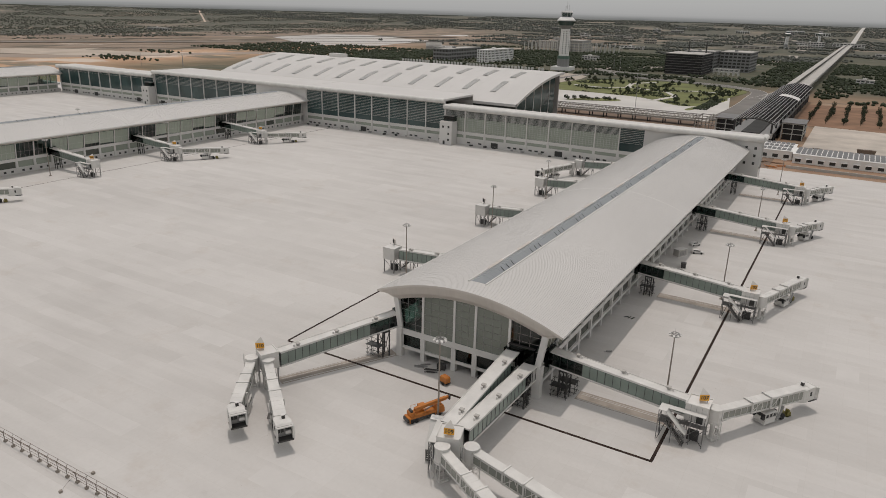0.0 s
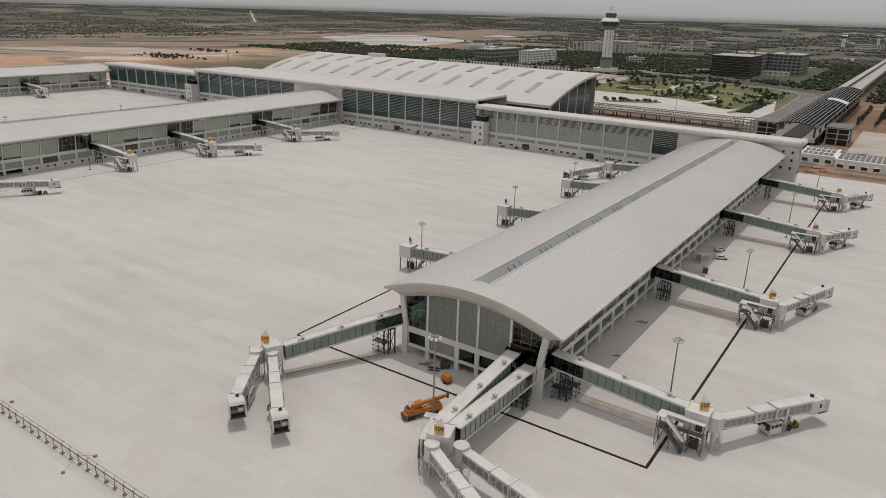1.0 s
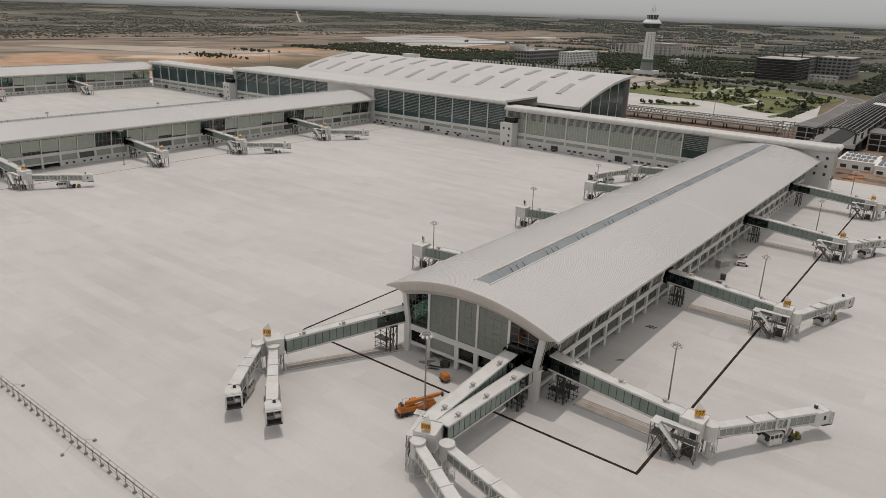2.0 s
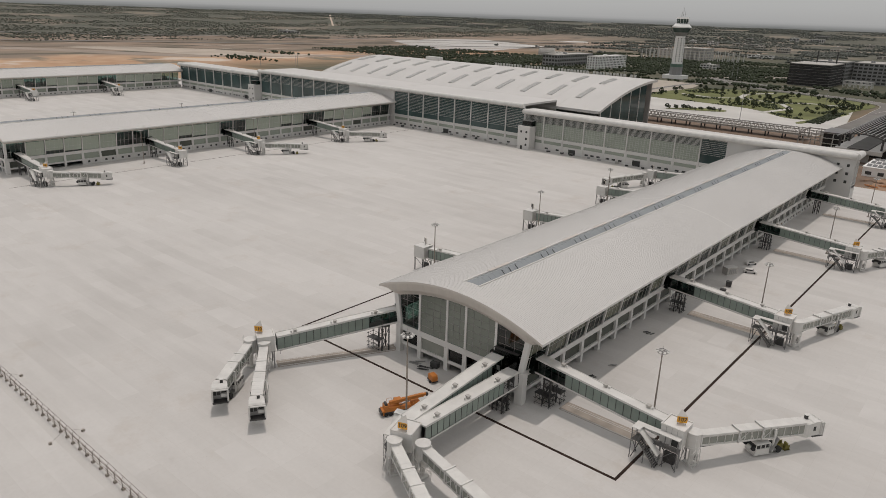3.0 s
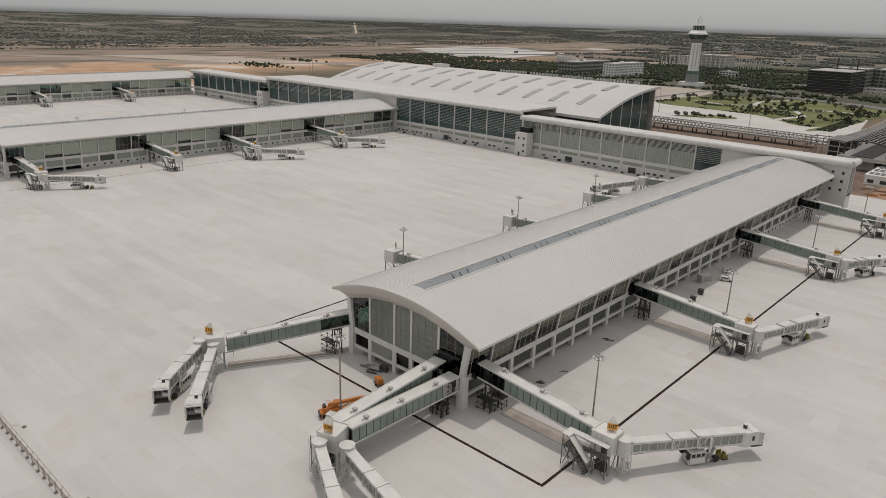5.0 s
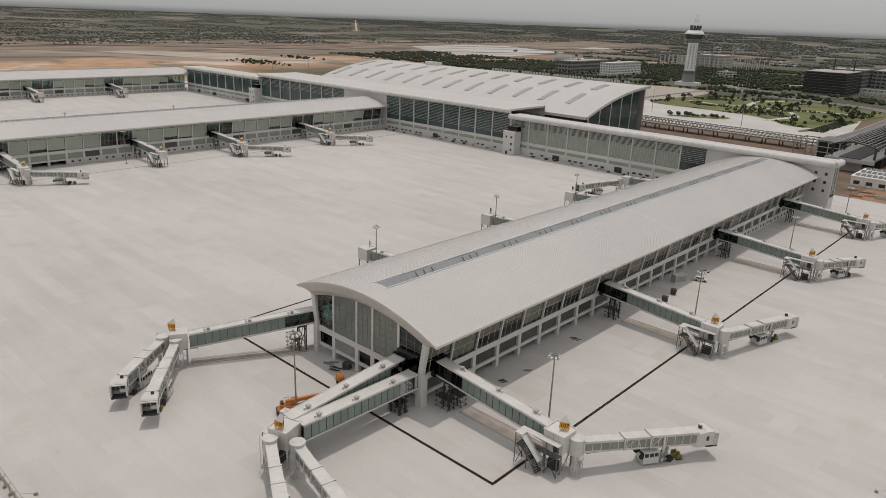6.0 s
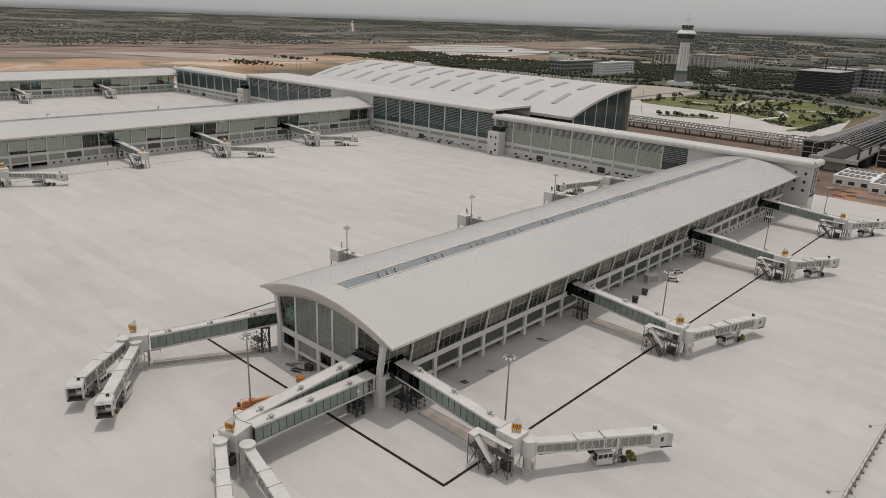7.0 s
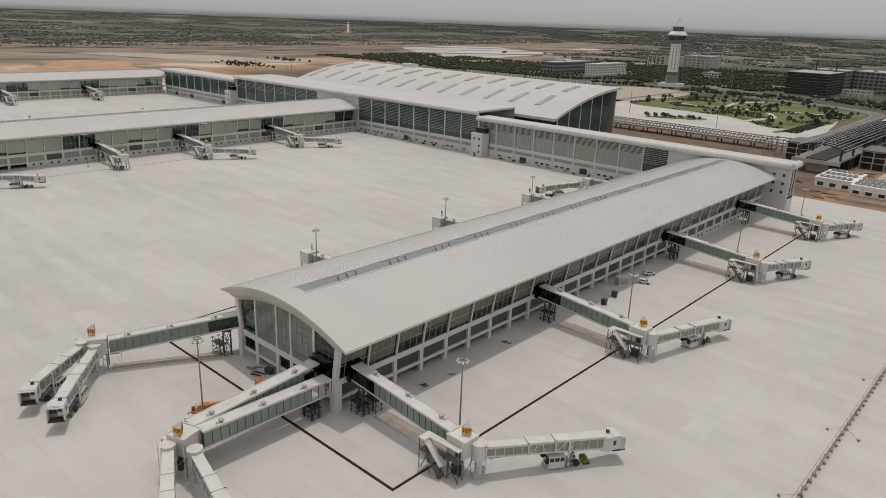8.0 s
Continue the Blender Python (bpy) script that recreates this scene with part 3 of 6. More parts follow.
def wing(x0, bays, bay, zg, zt, label, solid_to=None, seed=1, back=302, screens=False, lines=13):
    x1 = x0 + bays * bay
    end = solid_to if solid_to is not None else x1
    w = thing("terminal_wing", pose(0, 0, 0), label, "building")
    wall = part("wall", G().box(x0, 264, 6.6, end, 264.9, 8.2), WHITE, w, "white framed wall")
    part("lower_wall", G().box(x0, 264.25, 0, end, 265.1, 6.6), WHITE, wall)
    part("floor_slab", G().box(x0, 264.9, 7.0, end, back, 8.0), FLOOR, w)
    part("back_wall", G().box(x0, back - 0.6, 0, end, back, zt - 0.5), CONCRETE, w)
    part("roof", G().box(x0, 263, zt - 1.2, end, back, zt), ROOF, w, "flat pale grey terminal roof")
    part("fascia", nose(x0 - 0.5, end + 0.5, 263.4, zg, zt + 0.35, 2.6), BRIDGE_WHITE, w, "rounded white roof edge", smooth=False)
    pane = G().box(0.2, 264.45, 8.2, bay - 0.2, 264.5, zg).mesh("pane", GLASS if screens else TEAL_GLASS)
    slats = G()
    if screens:
        for i in range(7):
            z = zg - 0.4 - 0.62 * i
            slats.box(0.3, 264.2, z - 0.13, bay - 0.3, 264.34, z + 0.13)
        for i in range(1, 8):
            slats.box(bay * i / 8 - 0.05, 264.24, 8.3, bay * i / 8 + 0.05, 264.34, zg - 4.4)
        for i in range(8):
            z = 8.5 + (zg - 13.2) * i / 7
            slats.box(0.3, 264.24, z - 0.05, bay - 0.3, 264.34, z + 0.05)
    else:
        for i in range(lines):
            z = zg - 0.6 - 1.05 * i
            slats.box(0.3, 264.2, z - 0.075, bay - 0.3, 264.34, z + 0.075)
    slats = slats.mesh("louvre", LOUVRE)
    bare = G()
    for i in range(9):
        z = zg - 0.6 - 1.0 * i
        bare.box(0.3, 264.2, z - 0.07, bay - 0.3, 264.34, z + 0.07)
    bare = bare.mesh("louvre", LOUVRE)
    bare_pane = G().box(0.2, 264.45, 8.2, bay - 0.2, 264.5, zg).mesh("pane", TEAL_GLASS)
    blind = G().box(0.35, 264.36, 8.3, bay - 0.35, 264.4, zg - 4.6).mesh("screen", GRID_SCREEN)
    mull = G().box(-0.32, 263.75, 6.6, 0.32, 264.6, zg).mesh("mullion", WHITE)
    win = G().box(0.9, 264.1, 4.35, bay - 0.9, 264.24, 6.2).mesh("window_pane", GRID_SCREEN)
    pil = G().box(-0.4, 264.0, 0, 0.4, 264.26, 6.6).mesh("pilaster", WHITE)
    small = G().box(0, 264.12, 1.0, 2.2, 264.24, 2.0).mesh("small_window", SHADE)
    rng = random.Random(seed)
    for i in range(bays + 1):
        x = x0 + i * bay
        part("mullion", mull, WHITE, wall, at=pose(x, 0, 0))
        part("pilaster", pil, WHITE, wall, at=pose(x, 0, 0))
        if i < bays:
            last = screens and i == bays - 1
            part("pane", bare_pane if last else pane, GLASS, wall, at=pose(x, 0, 0))
            tagged(part("louvre", bare if last else slats, LOUVRE, wall, at=pose(x, 0, 0)), kind="stuff")
            if screens and i < bays - 1:
                part("screen", blind, GRID_SCREEN, wall, at=pose(x, 0, 0))
            part("window_pane", win, GRID_SCREEN, wall, at=pose(x, 0, 0))
            for e in (2.0, 6.0, 10.2):
                if rng.random() < 0.75:
                    part("small_window", small, SHADE, wall, at=pose(x + e, 0, 0))
            if rng.random() < 0.22:
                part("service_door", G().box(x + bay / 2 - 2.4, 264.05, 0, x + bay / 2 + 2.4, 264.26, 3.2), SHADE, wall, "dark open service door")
    return w


wing(-298.6, 8, 14.75, 25.0, 27.6, "white terminal front with tall louvred green glazing", -180.6, 3)
east = wing(-180.0, 9, 14.45, 21.6, 24.4, "white terminal wing with louvred glazing panels", 11, 5, 273, True)
west = wing(-466, 8, 14.75, 25.0, 27.6, "white terminal front with tall louvred green glazing", -299.1, 7, lines=7)
part("plain_wall", G().box(-347.6, 263.8, 8.2, -299.1, 264.8, 25.2), WHITE, west, "plain white wall above the pier")
wing(-602, 9, 14.9, 21.6, 24.4, "white terminal wing with louvred glazing panels", -466.6, 9, 281, lines=2)
part("end_wall", G().box(-50, 263.9, 8.2, 10.9, 264.8, 22.5), WHITE, east, "plain white end wall")
part("side_wall", G().box(10.2, 264.9, 0, 11, 272.4, 8.2), WHITE, east)
part("side_pane", G().box(10.5, 266, 8.2, 10.6, 272.5, 21.6), GLASS, east)
for y in (265, 268.6, 272.2):
    part("side_mullion", G().box(10.3, y, 8.2, 11.05, y + 0.6, 22), WHITE, east)
part("roof_end", nose(0, 11.5, 0, 21.6, 24.75, 2.6), BRIDGE_WHITE, east, "rounded white roof edge", at=pose(10.4, 262, 0, 0, 0, 90))
for x in (3, 7.5):
    for z in (9.5, 13.5, 17.5):
        part("small_window", G().box(x, 263.82, z, x + 1.2, 263.92, z + 1.4), SHADE, east)


def stair_block(x, m):
    b = thing("stair_block", m, "plain white concrete stair tower against the terminal", "building", "stair blocks")
    part("wall", G().box(x, 256.5, 0, x + 9, 263.4, 14.2), WHITE, b)
    part("parapet", G().box(x - 0.15, 256.35, 14.2, x + 9.15, 263.4, 14.6), WHITE, b)
    part("glass_top", G().box(x + 1.2, 259.5, 14.6, x + 8.6, 263.3, 17.8), GLASS_DARK, b)
    part("glass_roof", G().box(x + 1.0, 259.3, 17.8, x + 8.8, 263.4, 18.0), STEEL, b)
    for dx, z in ((2, 10.5), (6, 10.5), (6, 6.2), (6, 2.4)):
        part("small_window", G().box(x + dx, 256.4, z, x + dx + 1.3, 256.52, z + 1.4), SHADE, b)
    part("service_door", G().box(x + 2.6, 256.4, 0, x + 4.0, 256.52, 2.3), SHADE, b)
    return b


stair_block(-180, pose(0, 0, 0))
stair_block(-475, pose(0, 0, 0))


# ---- main hall ----
def hall_z(y):
    return 39.8 - 16.4 * (max(0, 392 - y) / 90) ** 2


def build_hall():
    h = thing("departure_hall", pose(0, 0, 0), "vast departure hall with curved pale metal roof and slit skylights", "building")
    x0, x1 = -437, -147.5
    ys = [302 + 84 * i / 24 for i in range(25)]
    g = G()
    g.strip(*[[(x, y, hall_z(y)) for y in ys] for x in (x0, x1)])
    for x in (x0, x1):
        g.strip([(x, y, hall_z(y)) for y in ys], [(x, y, hall_z(y) - 1.5) for y in ys])
    g.strip(*[[(x, y, hall_z(y) - 1.5 - 0.06 * 0) for y in ys] for x in (x0, x1)])
    g.box(x0, 301.2, hall_z(302) - 1.7, x1, 302.4, hall_z(302) + 0.1)
    roof = part("roof", g, ROOF, h, "long curved pale grey hall roof")
    for x in (x0, x1):
        part("roof_edge", G().strip(*[[(x + e, y, hall_z(y) + f) for y in ys] for e, f in ((-0.3, -1.5), (-0.3, 0.25), (0.3, 0.25), (0.3, -1.5), (-0.3, -1.5))]), BRIDGE_WHITE, roof)
    for i in range(30):
        x = x0 + 5 + 9.7 * i
        part("roof_joint", G().strip(*[[(x + a, y, hall_z(y) + b) for y in ys] for a, b in ((-0.12, 0), (-0.1, 0.05), (0.1, 0.05), (0.12, 0))]), ROOF, roof)
    # slit skylights in two rows
    for r, (ya, yb) in enumerate(((318, 338), (350, 369))):
        for i in range(12):
            x = x1 - 26 - 23.2 * i - (0 if r else 0)
            sk = part("skylight", G().strip(*[[(x + a, ya + (yb - ya) * k / 8, hall_z(ya + (yb - ya) * k / 8) + b) for k in range(9)] for a, b in ((-2.2, 0.0), (-2.0, 0.5), (2.0, 0.5), (2.2, 0.0))]), SLIT, roof, "slit skylight with grey louvres")
            bars = G()
            for k in range(17):
                y = ya + (yb - ya) * k / 16
                bars.box(x - 2.1, y - 0.16, hall_z(y) + 0.3, x + 2.1, y + 0.16, hall_z(y) + 0.62)
            tagged(part("skylight_grille", bars, WHITE, sk), kind="stuff")
    # glazed gables and dark front recess
    for x, s in ((x0 + 3, -1), (x1 - 3, 1)):
        gl = part("gable_glass", G().strip([(x, y, 8.0) for y in ys[2:22]], [(x, y, hall_z(y) - 1.4) for y in ys[2:22]]), TEAL_GLASS, h, "tall dark gable glazing")
        for y in ys[2:22:4]:
            part("mullion", G().box(x - 0.3, y - 0.3, 8, x + 0.3, y + 0.3, hall_z(y) - 1.3), WHITE, gl)
        part("gable_base", G().box(x - 0.5, ys[2], 0, x + 0.5, ys[21], 8.0), WHITE, h)
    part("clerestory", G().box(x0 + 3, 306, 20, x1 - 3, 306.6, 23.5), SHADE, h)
    part("hall_floor", G().box(x0 + 4, 303, 7.0, x1 - 4, 383, 8.0), FLOOR, h)
    part("rear_wall", G().box(x0 + 3, 384, 0, x1 - 3, 385, 38.0), CONCRETE, h)
    # the letters on the far side of the roof become plain bars
    let = G()
    for i in range(46):
        if i % 11 != 10:
            let.box(x1 - 150 + 2.9 * i, 387, 37.5, x1 - 148.1 + 2.9 * i, 387.3, 41.8)
    tagged(part("roof_lettering", let, LOUVRE, h, "row of tall grey bars for roof lettering"), kind="stuff")
    part("plant_room", G().box(-372, 380, 36, -356, 386, 42.5), WHITE, h)


build_hall()


# ---- boarding bridges ----
def walkway(a, za, b, zb, width=3.3, label="covered white and green glazed boarding walkway on steel posts", group="boarding walkways", dark=5, fans=(0.22, 0.55, 0.86)):
    """A fixed glazed walkway from a to b; za and zb are its roof heights."""
    a, b = Vector((*a, 0)), Vector((*b, 0))
    d = b - a
    n = d.length
    w = thing("boarding_walkway", Matrix.Translation(a) @ pose(0, 0, 0, 0, 0, math.degrees(math.atan2(d.y, d.x))), label, "walkway", group)
    h, hw = 3.35, width / 2
    z = lambda t: za + (zb - za) * t / n
    roof = part("roof", G().bar((0, 0, za - 0.16), (n, 0, zb - 0.16), width + 0.3, 0.32), BRIDGE_WHITE, w, "pale panelled roof")
    part("roof_edge", G().bar((0, hw + 0.1, za + 0.06), (n, hw + 0.1, zb + 0.06), 0.14, 0.14).bar((0, -hw - 0.1, za + 0.06), (n, -hw - 0.1, zb + 0.06), 0.14, 0.14), BRIDGE_WHITE, roof)
    part("floor", G().bar((0, 0, za - h - 0.15), (n, 0, zb - h - 0.15), width + 0.1, 0.5), STEEL, w)
    part("floor_edge", G().bar((0, hw + 0.12, za - h - 0.1), (n, hw + 0.12, zb - h - 0.1), 0.12, 0.28).bar((0, -hw - 0.12, za - h - 0.1), (n, -hw - 0.12, zb - h - 0.1), 0.12, 0.28), WHITE, w)
    k = max(4, round(n / 1.75))
    st = n / k
    sl = (zb - za) / k
    pane = G().add([(0.05, 0, -h + 0.1), (st - 0.05, 0, -h + 0.1 + sl), (st - 0.05, 0, -0.3 + sl), (0.05, 0, -0.3)], [(0, 1, 2, 3)])
    # darker glass for the first panes imitates the eave's shade on them
    shaded_pane = pane.mesh("pane", GLASS_DARK)
    pane = pane.mesh("pane", PANEL_GLASS)
    post = G().box(-0.05, -0.06, -h, 0.05, 0.06, -0.2).mesh("post", DARKSTEEL)
    for i in range(k + 1):
        for s in (-1, 1):
            if i < k:
                part("pane", shaded_pane if i < dark else pane, GLASS, w, at=pose(st * i, s * hw, z(st * i)))
            part("post", post, DARKSTEEL, w, at=pose(st * i, s * hw, z(st * i)))
    for f in fans:
        t = n * f
        fan = part("roof_fan", G().box(t - 0.3, 0.3, z(t), t + 0.3, 0.9, z(t) + 0.6).box(t - 0.42, 0.15, z(t) + 0.45, t + 0.42, 1.05, z(t) + 0.68), CONCRETE, w, "grey roof fan box")
        part("fan_cap", G().cyl((t + 0.9, 0.6, z(t)), (t + 0.9, 0.6, z(t) + 0.5), 0.22, n=8), WHITE, fan)
    for t in (4.5,):
        m_leg = DARKSTEEL
        sup = part("support", G().bar((t, -1.5, z(t) - h - 0.5), (t, 1.5, z(t) - h - 0.5), 2.2, 0.3), m_leg, w, "braced steel support")
        for s in (-1, 1):
            for e in (-0.9, 0.9):
                part("post", G().bar((t + e, s * 1.3, 0), (t + e, s * 1.3, z(t) - h - 0.4), 0.28, 0.28), m_leg, sup)
            part("brace", G().bar((t - 0.9, s * 1.3, 0.4), (t + 0.9, s * 1.3, z(t) - h - 0.6), 0.12, 0.12).bar((t + 0.9, s * 1.3, 0.4), (t - 0.9, s * 1.3, z(t) - h - 0.6), 0.12, 0.12), m_leg, sup)
    if za > 9:
        ves = part("vestibule", G().box(-0.6, -hw - 0.7, za - h - 0.5, 1.1, hw + 0.7, za + 0.25), GLASS_DARK, w, "dark glazed vestibule at the pier wall")
        part("vestibule_core", G().box(-0.5, -hw - 0.5, za - h - 0.4, 0.8, hw + 0.5, za + 0.1), SHADE, ves)
    return w


def text_mesh(word, size, mat):
    cu = bpy.data.curves.new("number", "FONT")
    cu.body, cu.size, cu.align_x, cu.align_y, cu.extrude, cu.offset = word, size, "CENTER", "CENTER", 0.02, 0.02
    tmp = new("number", cu)
    bpy.context.view_layer.update()
    me = bpy.data.meshes.new_from_object(tmp.evaluated_get(bpy.context.evaluated_depsgraph_get()))
    bpy.data.objects.remove(tmp)
    me.materials.clear()
    me.materials.append(mat)
    return me


def gate_sign(x, y, z, word, turn=0):
    s = thing("gate_sign", pose(x, y, z, 0, 0, turn), "orange triangular gate sign reading " + word + " on a roof" if word else "orange triangular gate sign with dark bars on a roof", "sign", "gate signs")
    s.matrix_basis = pose(x, y, z, 0, 0, turn) @ Matrix.Scale(0.85, 4)
    part("box", G().prism([(-1.15, -0.85, 0.55), (1.15, -0.85, 0.55), (0, 1.1, 0.55)], (0, 0, 1.6)), SIGN, s)
    part("cap", G().add([(-1.2, -0.9, 2.16), (1.2, -0.9, 2.16), (0, 1.15, 2.16), (0, 1.0, 3.1)], [(0, 1, 3), (1, 2, 3), (2, 0, 3), (0, 2, 1)]), CONCRETE, s, "grey pointed cap")
    for px, py in ((-0.9, -0.7), (0.9, -0.7), (0, 0.8)):
        part("leg", G().box(px - 0.06, py - 0.06, 0, px + 0.06, py + 0.06, 0.56), STEEL, s)
    me = text_mesh(word, 1.35, DARKSTEEL) if word else G().box(-0.7, -0.3, 0, -0.35, 0.3, 0.04).box(-0.17, -0.3, 0, 0.17, 0.3, 0.04).box(0.35, -0.3, 0, 0.7, 0.3, 0.04).mesh("number", DARKSTEEL)
    part("number", me, DARKSTEEL, s, at=pose(0, -0.87, 1.33, 90, 0, 0))
    part("number", me, DARKSTEEL, s, at=pose(0.6, 0.13, 1.33, 90, 0, 120.5))
    part("number", me, DARKSTEEL, s, at=pose(-0.6, 0.13, 1.33, 90, 0, -120.5))
    return s


def head(m, stairs=True, size=4.4):
    """The square end of a walkway, standing on posts, with an outside stair under a sloping canopy."""
    hd = thing("bridge_head", m, "square white bridge head on steel posts with outside stair", "bridge head", "bridge heads")
    q = size / 2
    body = part("body", G().box(-q, -q, 4.5, q, q, 8.3), BRIDGE_WHITE, hd)
    part("parapet", G().box(-q - 0.1, -q - 0.1, 8.3, q + 0.1, -q + 0.15, 8.55).box(-q - 0.1, q - 0.15, 8.3, q + 0.1, q + 0.1, 8.55).box(-q - 0.1, -q + 0.15, 8.3, -q + 0.15, q - 0.15, 8.55), BRIDGE_WHITE, body)
    part("roof_panel", G().box(-q + 0.15, -q + 0.15, 8.3, q + 0.1, q - 0.15, 8.36), WHITE, body)
    for i in range(1, 4):
        part("panel_joint", G().box(-q + size * i / 4 - 0.03, -q - 0.02, 4.5, -q + size * i / 4 + 0.03, -q + 0.02, 8.3), STEEL, body)
    for x in (-q + 0.3, q - 0.3):
        for y in (-q + 0.3, q - 0.3):
            part("post", G().box(x - 0.15, y - 0.15, 0, x + 0.15, y + 0.15, 4.5), STEEL, hd)
    part("brace", G().bar((-q + 0.3, -q + 0.3, 0.3), (q - 0.3, -q + 0.3, 4.3), 0.12, 0.12).bar((q - 0.3, -q + 0.3, 0.3), (q - 0.3, q - 0.3, 4.3), 0.12, 0.12), STEEL, hd)
    if stairs:
        # landing along the side of the head, then one flight under a sloping canopy
        v, o = -q - 0.2, -4.2
        st = part("stair", G().box(o - 2.4, v - 2.7, 4.25, o - 1.0, -q - 0.02, 4.4).box(o - 1.0, -q - 1.5, 4.25, q, -q - 0.02, 4.4), RIBSTEEL, hd, "steel stair with a pale sloping canopy")
        g = G()
        for i in range(14):
            x, z = o - 1.0 + i * 0.28, 4.3 - i * 0.31
            g.box(x, v - 2.5, z - 0.05, x + 0.29, v - 1.2, z)
        tagged(part("tread", g, DARKSTEEL, st), kind="stuff")
        part("stringer", G().bar((o - 1.0, v - 2.55, 4.3), (o + 2.9, v - 2.55, 0.1), 0.08, 0.35).bar((o - 1.0, v - 1.15, 4.3), (o + 2.9, v - 1.15, 0.1), 0.08, 0.35), RIBSTEEL, st)
        rail = G()
        for y in (v - 2.55, v - 1.15):
            rail.bar((o - 1.0, y, 5.4), (o + 2.9, y, 1.2), 0.07, 0.07).bar((o - 1.0, y, 4.9), (o + 2.9, y, 0.7), 0.05, 0.05)
            for k in range(7):
                x, z = o - 1.0 + 0.65 * k, 4.3 - 0.7 * k
                rail.box(x - 0.03, y - 0.03, max(0, z - 0.1), x + 0.03, y + 0.03, z + 1.1)
        for z in (4.75, 5.1, 5.45):
            rail.box(o - 2.42, v - 2.7, z, o - 2.36, -q, z + 0.05).box(o + 1.4, -q - 1.5, z, q, -q - 1.45, z + 0.05).box(o - 2.4, v - 2.72, z, o - 1.0, v - 2.66, z + 0.05)
        for k in range(8):
            x = o + 1.4 + (q - o - 1.4) * k / 7
            rail.box(x - 0.03, -q - 1.5, 4.4, x + 0.03, -q - 1.44, 5.5)
        part("handrail", rail, RIBSTEEL, st)
        for p0, p1 in (((o - 2.2, v - 2.5, 0.2), (o - 1.0, v - 1.2, 4.2)), ((o - 2.2, -q - 0.2, 0.2), (o - 2.2, v - 2.5, 4.2)), ((-0.9, -q - 1.4, 0.2), (q, -q - 1.4, 4.2)), ((q, -q - 1.4, 0.2), (-0.9, -q - 1.4, 4.2))):
            part("brace", G().bar(p0, p1, 0.11, 0.11), DARKSTEEL, st)
        part("switch_cabinet", G().box(-1.2, -q + 0.6, 0.0, 1.0, -q + 1.6, 2.1), DARKSTEEL, hd, "dark cabinet between the posts")
        part("doorway", G().box(0.2, -q - 0.03, 4.5, 1.5, -q + 0.02, 6.7), SHADE, hd, "dark open doorway on the landing")
        cano = part("canopy", G().bar((o - 1.4, v - 1.8, 6.95), (o + 3.1, v - 1.85, 2.8), 1.75, 0.12), BRIDGE_WHITE, hd, "pale sloping stair canopy")
        part("canopy_top", G().box(o - 2.6, v - 2.75, 6.9, o - 0.9, -q - 0.02, 7.02).box(o - 0.9, -q - 1.5, 6.9, q, -q - 0.02, 7.02), BRIDGE_WHITE, cano)
        for x, y, z in ((o - 2.45, v - 2.6, 6.9), (o - 2.45, -q - 0.3, 6.9), (o + 0.4, v - 2.65, 5.0), (o + 2.4, v - 2.65, 3.1), (q - 0.1, -q - 1.4, 6.9), (-0.5, -q - 1.4, 6.9)):
            part("canopy_post", G().box(x - 0.07, y - 0.07, 0, x + 0.07, y + 0.07, z), RIBSTEEL, cano)
    else:
        part("service_frame", G().box(1.0, -q - 2.2, 2.9, 5.0, -q - 2.1, 3.0).box(1.0, q - 0.1, 2.9, 5.0, q, 3.0).box(4.9, -q - 2.2, 0, 5.0, -q - 2.1, 2.9).box(4.9, q - 0.1, 0, 5.0, q, 2.9).box(1.0, -q - 2.2, 2.85, 1.1, q, 3.0).box(4.9, -q - 2.2, 2.85, 5.0, q, 3.0), STEEL, hd)
    return hd


